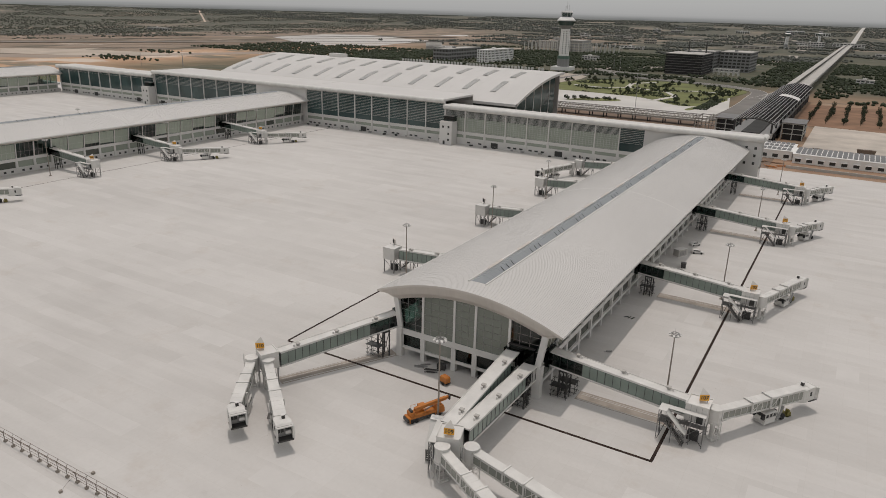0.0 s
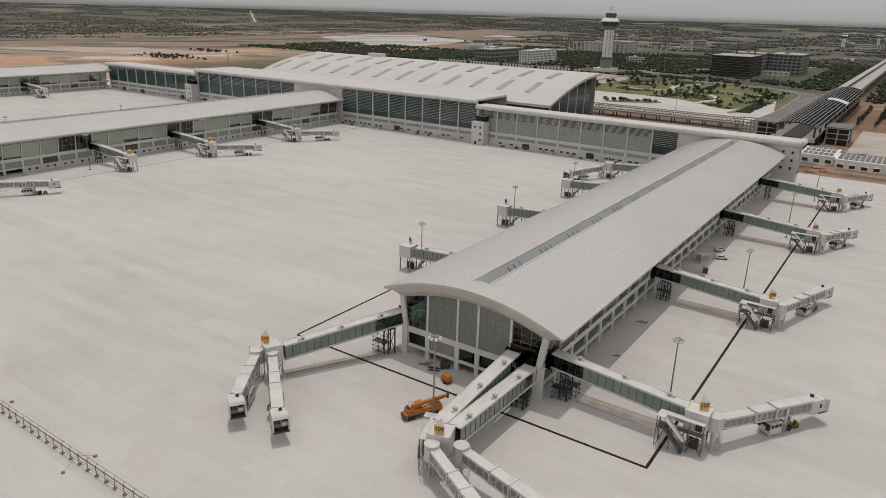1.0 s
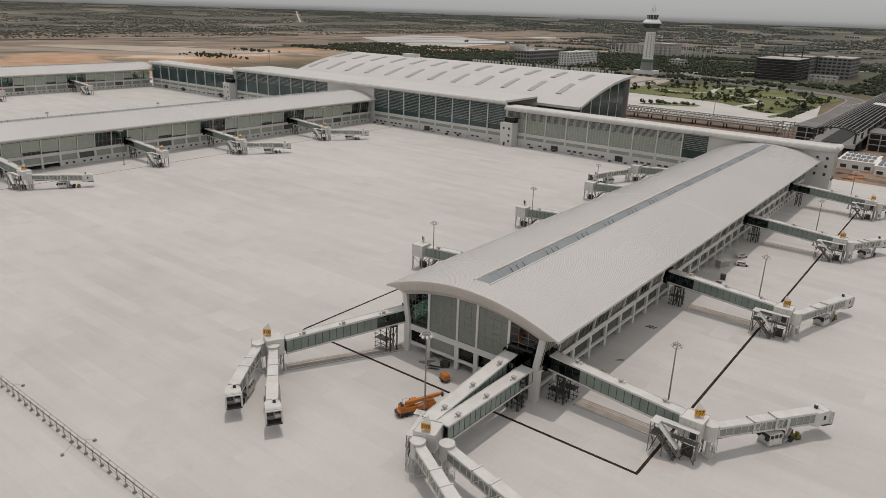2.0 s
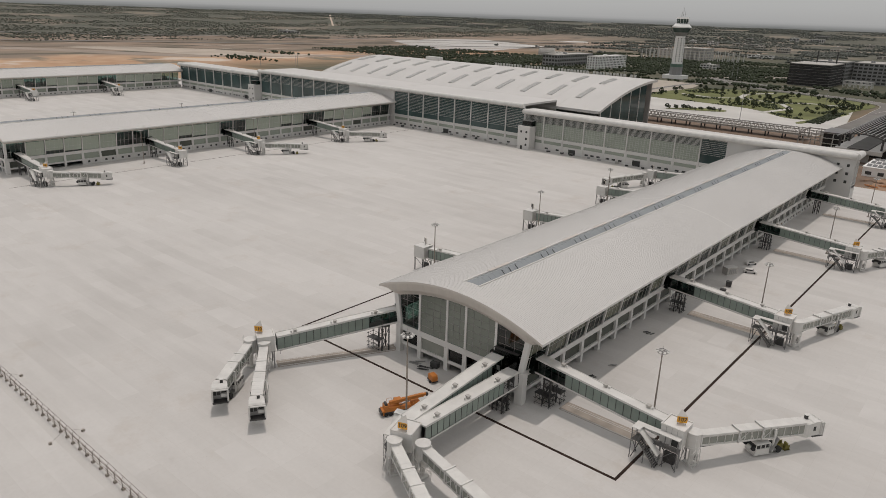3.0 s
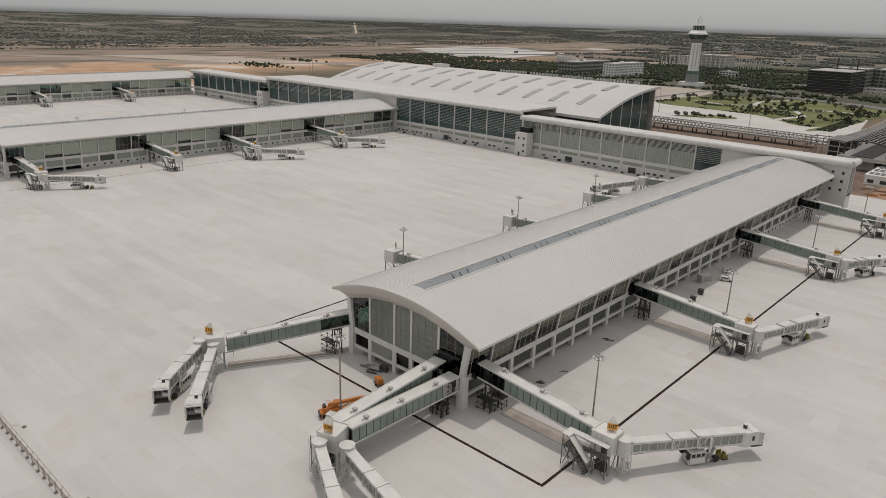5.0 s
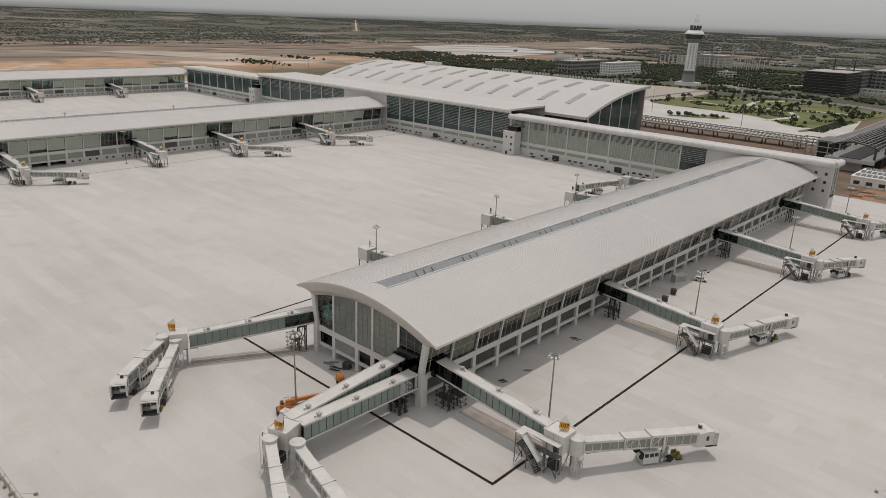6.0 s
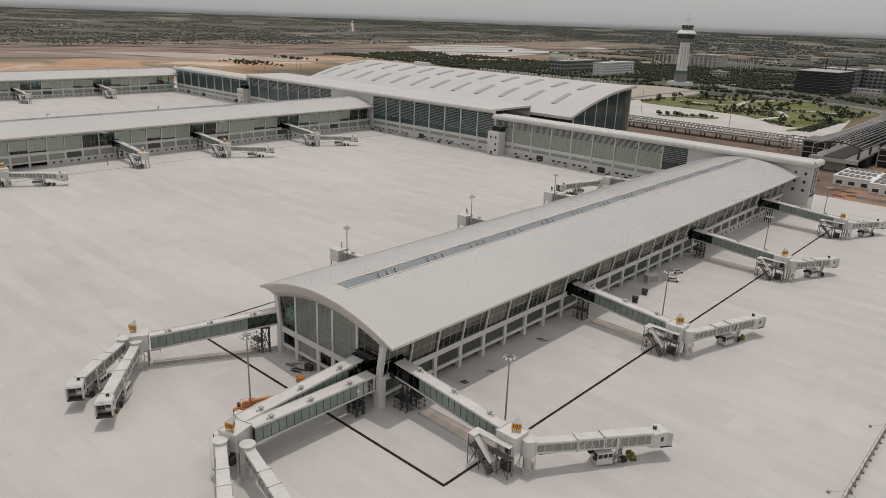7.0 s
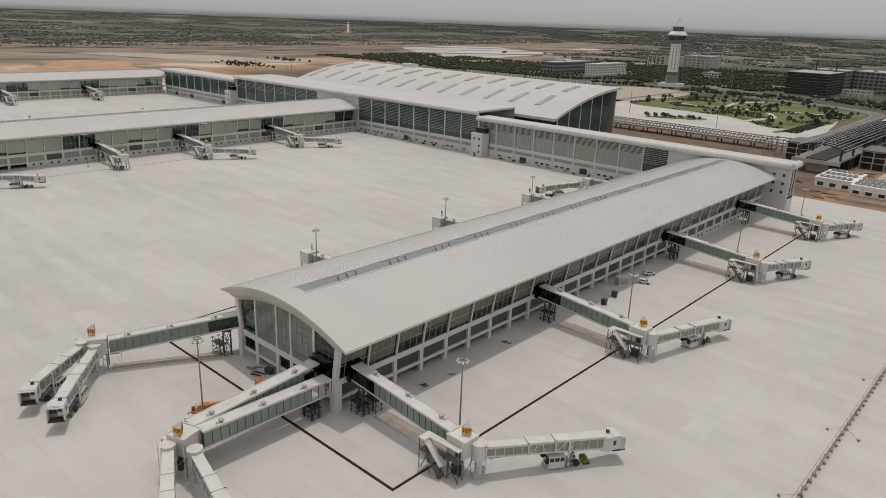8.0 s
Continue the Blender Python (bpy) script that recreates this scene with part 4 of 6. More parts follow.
def passenger_bridge(m, length=26.0, bogie=0.55, sink=1.5, swing=0.0):
    """An apron-drive boarding bridge: rotunda at the origin, tunnels along +x, cab at the end."""
    b = thing("passenger_bridge", m, "white telescopic passenger boarding bridge parked on the apron", "boarding bridge", "boarding bridges")
    rot = part("rotunda", G().cyl((0, 0, 4.3), (0, 0, 7.25), 1.4, n=24).cyl((0, 0, 7.25), (0, 0, 7.37), 1.5, n=24).cyl((0, 0, 7.37), (0, 0, 7.6), 1.42, 0.5, n=24).cyl((0, 0, 4.0), (0, 0, 4.3), 1.5, n=24), BRIDGE_WHITE, b)
    part("pedestal", G().cyl((0, 0, 0.4), (0, 0, 4.1), 0.5, 0.42, n=14).cyl((0, 0, 3.5), (0, 0, 4.05), 0.45, 1.2, n=14).box(-0.95, -0.95, 0, 0.95, 0.95, 0.4), BRIDGE_WHITE, rot, "white steel pedestal")
    part("control_cabinet", G().box(0.5, -0.95, 1.0, 1.0, -0.35, 2.5), CONCRETE, rot)
    cage = G()
    for x, y in ((-1.15, -1.15), (0.2, -1.35), (1.15, -1.15), (1.15, 1.15), (-1.15, 1.15)):
        cage.box(x - 0.05, y - 0.05, 0.1, x + 0.05, y + 0.05, 4.1)
    for z in (0.9, 1.9, 2.9):
        cage.box(-1.15, -1.18, z, 1.15, -1.12, z + 0.07).box(-1.15, 1.12, z, 1.15, 1.18, z + 0.07).box(1.12, -1.12, z, 1.18, 1.12, z + 0.07)
    cage.bar((-1.1, -1.15, 0.2), (0.2, -1.3, 3.9), 0.06, 0.06).bar((1.1, -1.15, 0.2), (0.2, -1.3, 3.9), 0.06, 0.06)
    part("service_frame", cage, BRIDGE_WHITE, rot, "white tubular service frame")
    part("ladder", G().box(-0.9, -1.9, 0.3, -0.82, -1.84, 7.8).box(-0.4, -1.9, 0.3, -0.32, -1.84, 7.8).box(-0.9, -1.9, 2, -0.32, -1.84, 2.06).box(-0.9, -1.9, 3.5, -0.32, -1.84, 3.56).box(-0.9, -1.9, 5, -0.32, -1.84, 5.06).box(-0.9, -1.9, 6.5, -0.32, -1.84, 6.56), WHITE, rot)
    spans = ((1.1, 0.40, 1.95, 2.35), (0.38, 0.62, 2.15, 2.55), (0.60, 1.02, 2.35, 2.75))
    L = length - 4.0
    drop = lambda x: -sink * x / length
    for i, (s0, s1, wd, ht) in enumerate(spans):
        x0, x1 = (s0 if s0 > 1 else s0 * L), s1 * L
        za, zb = 4.45 + drop(x0), 4.45 + drop(x1)
        t = part("tunnel", G().bar((x0, 0, za + 0.1), (x1, 0, zb + 0.1), wd, 0.25), BRIDGE_WHITE, b, "white framed glazed tunnel section")
        part("tunnel_roof", G().bar((x0, 0, za + ht), (x1, 0, zb + ht), wd + 0.05, 0.16), BRIDGE_WHITE, t)
        ribs = G()
        for k in range(int((x1 - x0) / 1.5)):
            x = x0 + 0.8 + 1.5 * k
            ribs.box(x, -wd / 2, 4.45 + drop(x) + ht + 0.06, x + 0.06, wd / 2, 4.45 + drop(x) + ht + 0.095)
        tagged(part("roof_rib", ribs, BRIDGE_WHITE, t), kind="stuff")
        for s in (-1, 1):
            y = s * wd / 2
            part("side_panel", G().add([(x0, y * 0.97, za + 0.2), (x1, y * 0.97, zb + 0.2), (x1, y * 0.97, zb + ht), (x0, y * 0.97, za + ht)], [(0, 1, 2, 3)]), TUNNEL_GLASS, t, "pale tunnel side panel")
            fr = G().bar((x0, y, za + 0.25), (x1, y, zb + 0.25), 0.14, 0.3).bar((x0, y, za + ht - 0.2), (x1, y, zb + ht - 0.2), 0.14, 0.35)
            k = max(2, round((x1 - x0) / 1.7))
            for j in range(k + 1):
                x = x0 + (x1 - x0) * j / k
                fr.box(x - 0.06, y - 0.07, 4.5 + drop(x), x + 0.06, y + 0.07, 4.45 + drop(x) + ht)
            if i:
                fr.bar((x0 + 0.3, y, za + 0.3), (x0 + 2.6, y, za + ht - 0.3), 0.12, 0.12).bar((x0 + 2.6, y, za + ht - 0.3), (x0 + 3.6, y, za + 0.3), 0.12, 0.12)
            part("side_frame", fr, BRIDGE_WHITE, t)
        part("end_frame", G().box(x0 - 0.12, -wd / 2 - 0.15, za, x0 + 0.15, wd / 2 + 0.15, za + 0.25).box(x0 - 0.12, -wd / 2 - 0.15, za, x0 + 0.15, -wd / 2 + 0.1, za + ht + 0.2).box(x0 - 0.12, wd / 2 - 0.1, za, x0 + 0.15, wd / 2 + 0.15, za + ht + 0.2).box(x0 - 0.12, -wd / 2 - 0.15, za + ht, x0 + 0.15, wd / 2 + 0.15, za + ht + 0.25), WHITE, t)
    part("cable_tray", G().box(2, -0.5, 3.8, 0.5 * L, 0.5, 4.15), DARKSTEEL, b)
    xb = bogie * length
    zt = 4.5 + drop(xb)
    bg = part("drive_unit", G().box(xb - 2.4, -1.5, 0.5, xb + 0.9, 1.5, 1.75).box(xb - 2.4, -1.5, 2.85, xb + 0.9, 1.5, 3.0).box(xb - 2.7, -1.6, 0.42, xb + 1.1, 1.6, 0.56), BRIDGE_WHITE, b, "white boxed drive unit with open upper frame")
    # added dark box stands for the shade inside the open frame
    part("machinery", G().box(xb - 2.2, -1.3, 1.75, xb + 0.7, 1.3, 2.8), SHADE, bg, "near-black box for the shade behind the frame")
    frame_bars = G()
    for y in (-1.5, 1.5):
        for x in (xb - 2.4, xb - 1.3, xb - 0.2, xb + 0.9):
            frame_bars.box(x - 0.07, y - 0.07, 1.7, x + 0.07, y + 0.07, 2.9)
        frame_bars.box(xb - 2.47, y - 0.08, 2.76, xb + 0.97, y + 0.08, 2.9)
    for x in (xb - 2.4, xb + 0.9):
        frame_bars.box(x - 0.07, -1.55, 2.76, x + 0.07, 1.55, 2.9)
    part("upper_frame", frame_bars, BRIDGE_WHITE, bg)
    for s in (-1, 1):
        part("lift_column", G().box(xb + 1.45, s * 1.42 - 0.14, 0.6, xb + 1.85, s * 1.42 + 0.14, zt + 2.2), BRIDGE_WHITE, bg)
        part("cable_reel", G().cyl((xb - 2.75, s * 1.15 - 0.22, 1.95), (xb - 2.75, s * 1.15 + 0.22, 1.95), 0.5, n=16), BLACK, bg, "black cable reel")
        part("wheel", G().cyl((xb + 3.6, s * 1.0 - 0.3, 0.68), (xb + 3.6, s * 1.0 + 0.3, 0.68), 0.68, n=18).cyl((xb + 3.6, s * 1.0 - 0.32, 0.68), (xb + 3.6, s * 1.0 + 0.32, 0.68), 0.25, n=10), BLACK, bg)
    part("axle", G().box(xb + 0.8, -1.2, 0.55, xb + 4.0, 1.2, 0.9).bar((xb + 0.9, 0, 1.8), (xb + 3.4, 0, 0.9), 1.0, 0.3), STEEL, bg)
    part("side_stair", G().bar((xb + 2.6, -1.55, zt + 0.1), (xb + 0.9, -1.75, 1.2), 0.7, 0.1), STEEL, bg)
    h0 = min(xb + 5.2, length - 6.3)
    part("hoop", G().box(h0, -1.1, 0.05, h0 + 1.2, -0.98, 1.1).box(h0, 0.98, 0.05, h0 + 1.2, 1.1, 1.1).box(h0, -1.1, 0.02, h0 + 1.4, 1.1, 0.3).box(h0 + 0.4, -1.0, 0.3, h0 + 0.8, -0.2, 1.6), OLIVE, bg, "olive yellow wheel guard")
    # cab
    zc = 4.45 + drop(length)
    xc = length - 2.4
    cab = part("cab", G().cyl((xc - 0.4, 0, zc - 0.3), (xc - 0.4, 0, zc + 2.75), 1.55, n=18).box(xc - 0.4, -1.5, zc + 2.7, xc + 2.2, 1.5, zc + 2.9).box(xc, 1.44, zc, xc + 2.2, 1.53, zc + 2.75).box(xc, -1.53, zc, xc + 2.2, -1.44, zc + 2.75), BRIDGE_WHITE, b, "white rotating cab with dark windows", at=pose(xc - 0.4, 0, 0, 0, 0, swing) @ pose(0.4 - xc, 0, 0))
    hood = [(xc + 0.3, zc + 2.9), (xc + 0.5, zc + 3.08), (xc + 1.2, zc + 3.16), (xc + 2.0, zc + 3.08), (xc + 2.3, zc + 2.88)]
    part("cab_roof", G().cyl((xc - 0.4, 0, zc + 2.75), (xc - 0.4, 0, zc + 2.92), 1.5, 1.2, n=18).prism([(x, -1.6, z) for x, z in hood], (0, 3.2, 0)), BRIDGE_WHITE, cab)
    for k in range(4):
        e = 0.1 * (k % 2)
        part("bellows_fold", G().box(xc + 2.2 + 0.22 * k, -1.66 - e, zc, xc + 2.4 + 0.22 * k, -1.42, zc + 2.85 + e - 0.05 * k).box(xc + 2.2 + 0.22 * k, 1.42, zc, xc + 2.4 + 0.22 * k, 1.66 + e, zc + 2.85 + e - 0.05 * k).box(xc + 2.2 + 0.22 * k, -1.42, zc + 2.6, xc + 2.4 + 0.22 * k, 1.42, zc + 2.85 + e - 0.05 * k), BRIDGE_WHITE, cab)
    for y in (-1.56, 1.53):
        part("side_window", G().box(xc + 0.5, y, zc + 1.1, xc + 1.1, y + 0.03, zc + 2.1), SHADE, cab)
    part("cab_front", G().box(xc + 1.7, -1.43, zc + 0.1, xc + 1.8, 1.43, zc + 2.68), STEEL, cab, "grey cab front wall")
    for y in (-1.35, -0.65):
        part("cab_window", G().box(xc + 1.8, y, zc + 1.0, xc + 1.86, y + 0.6, zc + 2.5), SHADE, cab)
    part("operator_window", G().box(xc + 1.8, 0.25, zc + 1.5, xc + 1.86, 1.3, zc + 2.45), SHADE, cab)
    part("operator_desk", G().box(xc + 1.8, 0.2, zc + 0.7, xc + 2.3, 1.35, zc + 1.45), WHITE, cab)
    part("cab_floor", G().box(xc + 0.6, -1.6, zc - 0.35, xc + 3.2, 1.6, zc - 0.02), DARKSTEEL, cab)
    part("beacon", G().box(xc - 0.2, 0.1, zc + 2.9, xc + 0.3, 0.7, zc + 3.75), DARKSTEEL, cab, "dark air vent box")
    part("vent_cap", G().box(xc - 0.3, 0.0, zc + 3.75, xc + 0.4, 0.8, zc + 3.85), WHITE, cab)
    return b


# stand 107 and its neighbours along the east side
PB = passenger_bridge(pose(37.0, 4.7, 0, 0, 0, 57.2), 29.4, 0.56)
PS = passenger_bridge(pose(-52.6, -29.9, 0, 0, 0, -39.8), 25.0, sink=1.6, swing=7)
HD = head(pose(33.9, 3.4, 0))
WK = walkway((0.3, 4.75), 10.4, (31.9, 3.5), 8.4, 2.45)
LEAN = math.degrees(math.atan2(-1.25, 31.6))
gate_sign(34.4, 4.0, 8.36, "107", 30)
PT = passenger_bridge(pose(36.9, 158.0, 0, 0, 0, 66.0), 21.0, 0.55, sink=1.2)
copy_thing(PB, pose(36.9, 75.4, 0, 0, 0, 73.5))
copy_thing(PT, pose(36.9, 231.0, 0, 0, 0, 66.0))
for y, word in ((75.0, "105"), (157.4, "103"), (230.2, "101")):
    copy_thing(HD, pose(33.9, y - 0.4, 0))
    copy_thing(WK, pose(0.3, y + 0.9, 0, 0, 0, LEAN))
    gate_sign(34.0, y + 0.4, 8.36, word, 30)
# stand 109 off the gable
walkway((-6.1, 0.2), 10.3, (-5.0, -31.4), 8.5, 2.9, dark=3)
walkway((-1.5, -1.0), 8.2, (-2.0, -31.0), 8.4, 2.8, dark=3)
copy_thing(HD, pose(-3.3, -33.4, 0, 0, 0, -72))
gate_sign(-2.9, -34.4, 8.36, "109", 20)
copy_thing(PS, pose(1.6, -34.0, 0, 0, 0, -12))
copy_thing(PS, pose(-3.0, -36.8, 0, 0, 0, -28))
# stand 110 off the west corner
walkway((-38.4, 1.6), 11.1, (-52.7, -26.3), 7.9, 2.3)
head(pose(-54.2, -28.4, 0, 0, 0, 153), False, 4.0)
gate_sign(-56.0, -28.6, 8.36, "110", 35)
passenger_bridge(pose(-56.3, -31.2, 0, 0, 0, -56.0), 20.3, sink=1.7, swing=24)


def stand_board(x, y):
    g = thing("stand_board", pose(x, y, 8.3, 0, 0, -40), "black rectangular stand display board on a short post", "display board", "stand boards")
    part("post", G().box(-0.1, -0.1, 0, 0.1, 0.1, 1.1), STEEL, g)
    part("casing", G().box(-1.0, -0.15, 0.9, 1.0, 0.25, 2.5), FASCIA, g)
    part("display", G().box(-0.92, -0.19, 0.98, 0.92, -0.15, 2.42), BLACK, g)


# west side of the near pier
for y in (47.6, 111.5, 171.0, 222.5):
    copy_thing(WK, pose(-37.3, y, 0, 0, 0, 180))
    copy_thing(HD, pose(-72.4, y, 0, 0, 0, 180))
    stand_board(-72.6, y + 1.2)
copy_thing(PS, pose(-75.0, 220.0, 0, 0, 0, 246))
# the middle and far piers
for y, tunnel in ((5.0, True), (72.0, False), (121.0, True), (186.0, True)):
    copy_thing(WK, pose(-301.7, y, 0))
    copy_thing(HD, pose(-267.0, y - 0.3, 0))
    gate_sign(-268.4, y + 0.5, 8.36, "", 30)
    if tunnel:
        copy_thing(PS, pose(-264.7, y + 0.4, 0, 0, 0, 58.0))
for y in (112.0, 184.0):
    copy_thing(WK, pose(-603.7, y, 0))
    copy_thing(HD, pose(-569.0, y - 0.3, 0))
    gate_sign(-570.4, y + 0.5, 8.36, "", 30)


# ---- apron furniture ----
def light_mast(m):
    g = thing("apron_light_mast", m, "tall grey steel floodlight mast on the apron", "light mast", "apron light masts")
    pole = part("pole", G().cyl((0, 0, 0), (0, 0, 17.4), 0.22, 0.13, 8).box(-0.5, -0.5, 0, 0.5, 0.5, 0.25), MAST_PAINT, g)
    ring = G()
    for i in range(10):
        a, b = 2 * math.pi * i / 10, 2 * math.pi * (i + 1) / 10
        for r, z in ((1.05, 17.5), (0.8, 18.0)):
            ring.bar((r * math.cos(a), r * math.sin(a), z), (r * math.cos(b), r * math.sin(b), z), 0.09, 0.09)
        ring.bar((0, 0, 17.5), (1.05 * math.cos(a), 1.05 * math.sin(a), 17.5), 0.07, 0.07)
    hd = part("head_frame", ring, STEEL, g)
    for i in range(8):
        a = 2 * math.pi * i / 8
        part("floodlight", G().box(-0.26, -0.2, -0.13, 0.26, 0.2, 0.13).mesh("floodlight", WHITE) if i == 0 else bpy.data.meshes["floodlight"], WHITE, hd, at=pose(1.1 * math.cos(a), 1.1 * math.sin(a), 17.75, 0, 25, math.degrees(a)))
    part("lightning_rod", G().cyl((0, 0, 17.4), (0, 0, 19.0), 0.04, 0.02, 6), STEEL, pole)
    return g


MAST = light_mast(pose(25.8, 12.0, 0))
for x, y in ((25, 85), (23.6, 170), (24, 243), (-65.2, 45), (-66, 107.5), (-67.5, 166.5), (-285, 60), (-285, 130), (-285, 200), (-367, 60), (-367, 130), (-367, 200)):
    copy_thing(MAST, pose(x, y, 0))
copy_thing(MAST, pose(-10.6, -25.6, 0) @ Matrix.Diagonal((1, 1, 1.24, 1)))


def crane_truck(m):
    c = thing("crane_truck", m, "orange mobile crane truck with boom lowered along the chassis", "crane truck")
    part("chassis", G().box(-5.4, -1.2, 0.75, 4.6, 1.2, 1.35).box(-5.6, -1.25, 0.6, -5.2, 1.25, 1.5), DARKSTEEL, c)
    part("deck", G().box(-5.3, -1.25, 1.35, 3.0, 1.25, 1.75), ORANGE, c, "orange deck plates")
    cab = part("cab", G().prism([(3.0, -1.25, 0.8), (5.4, -1.25, 0.8), (5.4, -1.25, 1.9), (5.0, -1.25, 2.9), (3.0, -1.25, 2.9)], (0, 2.5, 0)), ORANGE, c)
    part("windscreen", G().prism([(5.42, -1.1, 1.95), (5.05, -1.1, 2.8), (5.02, -1.1, 2.8), (5.39, -1.1, 1.95)], (0, 2.2, 0)), SHADE, cab)
    up = part("turntable", G().box(-3.6, -1.2, 1.75, -0.4, 1.2, 2.5).box(-4.6, -1.15, 1.8, -3.6, 1.15, 3.0), ORANGE, c)
    part("crane_cab", G().prism([(-1.6, 0.3, 2.5), (0.4, 0.3, 2.5), (0.2, 0.3, 3.9), (-1.6, 0.3, 3.9)], (0, 0.95, 0)), ORANGE, up)
    boom = part("boom", G().bar((-3.2, -0.3, 3.5), (6.2, -0.3, 4.2), 0.75, 0.85).bar((5.6, -0.3, 4.15), (7.2, -0.3, 4.28), 0.55, 0.62), ORANGE, c, "telescopic orange boom")
    part("boom_head", G().box(6.9, -0.65, 3.8, 7.5, 0.05, 4.6).cyl((7.2, -0.7, 3.75), (7.2, 0.1, 3.75), 0.3, n=10), DARKSTEEL, boom)
    part("lift_ram", G().cyl((-0.4, -0.3, 2.2), (2.4, -0.3, 3.1), 0.17, n=8), STEEL, boom)
    wh = G().cyl((0, -0.2, 0), (0, 0.2, 0), 0.56, n=14).mesh("wheel", BLACK)
    for x in (-4.3, -3.0, 1.6, 3.9):
        for y in (-1.05, 1.05):
            part("wheel", wh, BLACK, c, at=pose(x, y, 0.56))
    for x in (-5.0, 2.6):
        for y in (-1.35, 1.35):
            part("outrigger", G().box(x - 0.12, y - 0.12, 0.5, x + 0.12, y + 0.12, 1.7), ORANGE, c)
    part("winch", G().cyl((-4.1, -0.7, 3.2), (-4.1, 0.7, 3.2), 0.4, n=10), DARKSTEEL, up)
    part("rail_hoop", G().bar((-3.5, 1.1, 2.5), (-3.5, 1.1, 4.0), 0.07, 0.07).bar((-2.2, 1.1, 2.5), (-2.2, 1.1, 4.0), 0.07, 0.07).bar((-3.5, 1.1, 4.0), (-2.2, 1.1, 4.0), 0.07, 0.07), ORANGE, up)
    return c


crane_truck(pose(-16.7, -20.9, 0, 0, 0, 62.5) @ Matrix.Scale(0.82, 4))


def generator(m):
    g = thing("mobile_generator", m, "small orange wheeled generator trailer", "generator")
    part("body", G().box(-1.1, -0.7, 0.6, 1.1, 0.7, 1.75), ORANGE, g)
    part("hood", G().prism([(-1.1, -0.7, 1.75), (1.1, -0.7, 1.75), (0.9, -0.6, 2.0), (-0.9, -0.6, 2.0)], (0, 1.3, 0)), ORANGE, g)
    part("frame", G().box(-1.4, -0.8, 0.4, 1.2, 0.8, 0.6).bar((-1.4, 0, 0.5), (-2.4, 0, 0.5), 0.12, 0.12), DARKSTEEL, g)
    for y in (-0.85, 0.85):
        part("wheel", G().cyl((0.2, y - 0.12, 0.35), (0.2, y + 0.12, 0.35), 0.35, n=12), BLACK, g)
    return g


generator(pose(-20.2, -6.4, 0, 0, 0, -20))


def car(m, label):
    c = thing("parked_car", m, label, "car", "parked cars")
    body = G()
    prof = [(-2.15, 0.35), (2.1, 0.35), (2.2, 0.75), (1.2, 0.95), (0.6, 1.5), (-1.6, 1.55), (-2.15, 1.0)]
    body.prism([(x, -0.85, z) for x, z in prof], (0, 1.7, 0))
    b = part("body", body, WHITE, c)
    part("side_glass", G().prism([(x, -0.87, z) for x, z in ((-1.5, 1.02), (0.85, 1.02), (0.5, 1.42), (-1.45, 1.46))], (0, 1.74, 0)), SHADE, b)
    part("windscreen", G().add([(1.16, -0.72, 1.0), (1.16, 0.72, 1.0), (0.66, 0.66, 1.49), (0.66, -0.66, 1.49)], [(0, 1, 2, 3)]), SHADE, b)
    wh = G().cyl((0, -0.12, 0), (0, 0.12, 0), 0.34, n=12).mesh("wheel", BLACK)
    for x in (-1.35, 1.35):
        for y in (-0.8, 0.8):
            part("wheel", wh, BLACK, c, at=pose(x, y, 0.34))
    return c


car(pose(9.4, 126.0, 0, 0, 0, 20), "white parked car beside the concourse pier")
car(pose(6.6, 135.2, 0, 0, 0, 55), "white parked car near the pier columns")


def container(m):
    c = thing("site_container", m, "small pale grey equipment container on the apron", "container")
    part("body", G().box(-2.2, -1.2, 0.2, 2.2, 1.2, 2.7), CONCRETE, c)
    part("frame", G().box(-2.3, -1.3, 0, 2.3, 1.3, 0.2).box(-2.28, -1.28, 2.7, 2.28, 1.28, 2.8), WHITE, c)
    for x in (-1.4, -0.6, 0.2, 1.0):
        part("vent_panel", G().box(x, -1.23, 0.6, x + 0.6, -1.2, 2.2), STEEL, c)
    return c


container(pose(4.6, 119.5, 0, 0, 0, 62))
for x, y in ((8.6, 107.2), (9.6, 99.0)):
    b = thing("waste_skip", pose(x, y, 0, 0, 0, 10), "dark green upright waste bin on the apron", "bin", "apron bins")
    part("body", G().prism([(-0.75, -0.7, 0.15), (0.75, -0.7, 0.15), (0.85, -0.7, 1.7), (-0.85, -0.7, 1.7)], (0, 1.4, 0)), DARKSTEEL, b)
    part("lid", G().box(-0.9, -0.78, 1.7, 0.9, 0.78, 1.85), DARKSTEEL, b)
    part("wheel", G().cyl((-0.6, -0.5, 0.15), (-0.6, 0.5, 0.15), 0.15, n=8).cyl((0.6, -0.5, 0.15), (0.6, 0.5, 0.15), 0.15, n=8), BLACK, b)

rng = random.Random(4)


def pile(x, y, w, n, mat, label, turn=0):
    p = thing("material_pile", pose(x, y, 0, 0, 0, turn), label, "pile", "building material")
    for i in range(n):
        a = rng.uniform(-18, 18)
        ox, oy = rng.uniform(-w, w) * 0.4, rng.uniform(-1.2, 1.2)
        part("plank", G().box(-w / 2, -0.14, 0, w / 2, 0.14, 0.12), mat, p, at=pose(ox, oy, 0.13 * (i % 4), 0, 0, a))


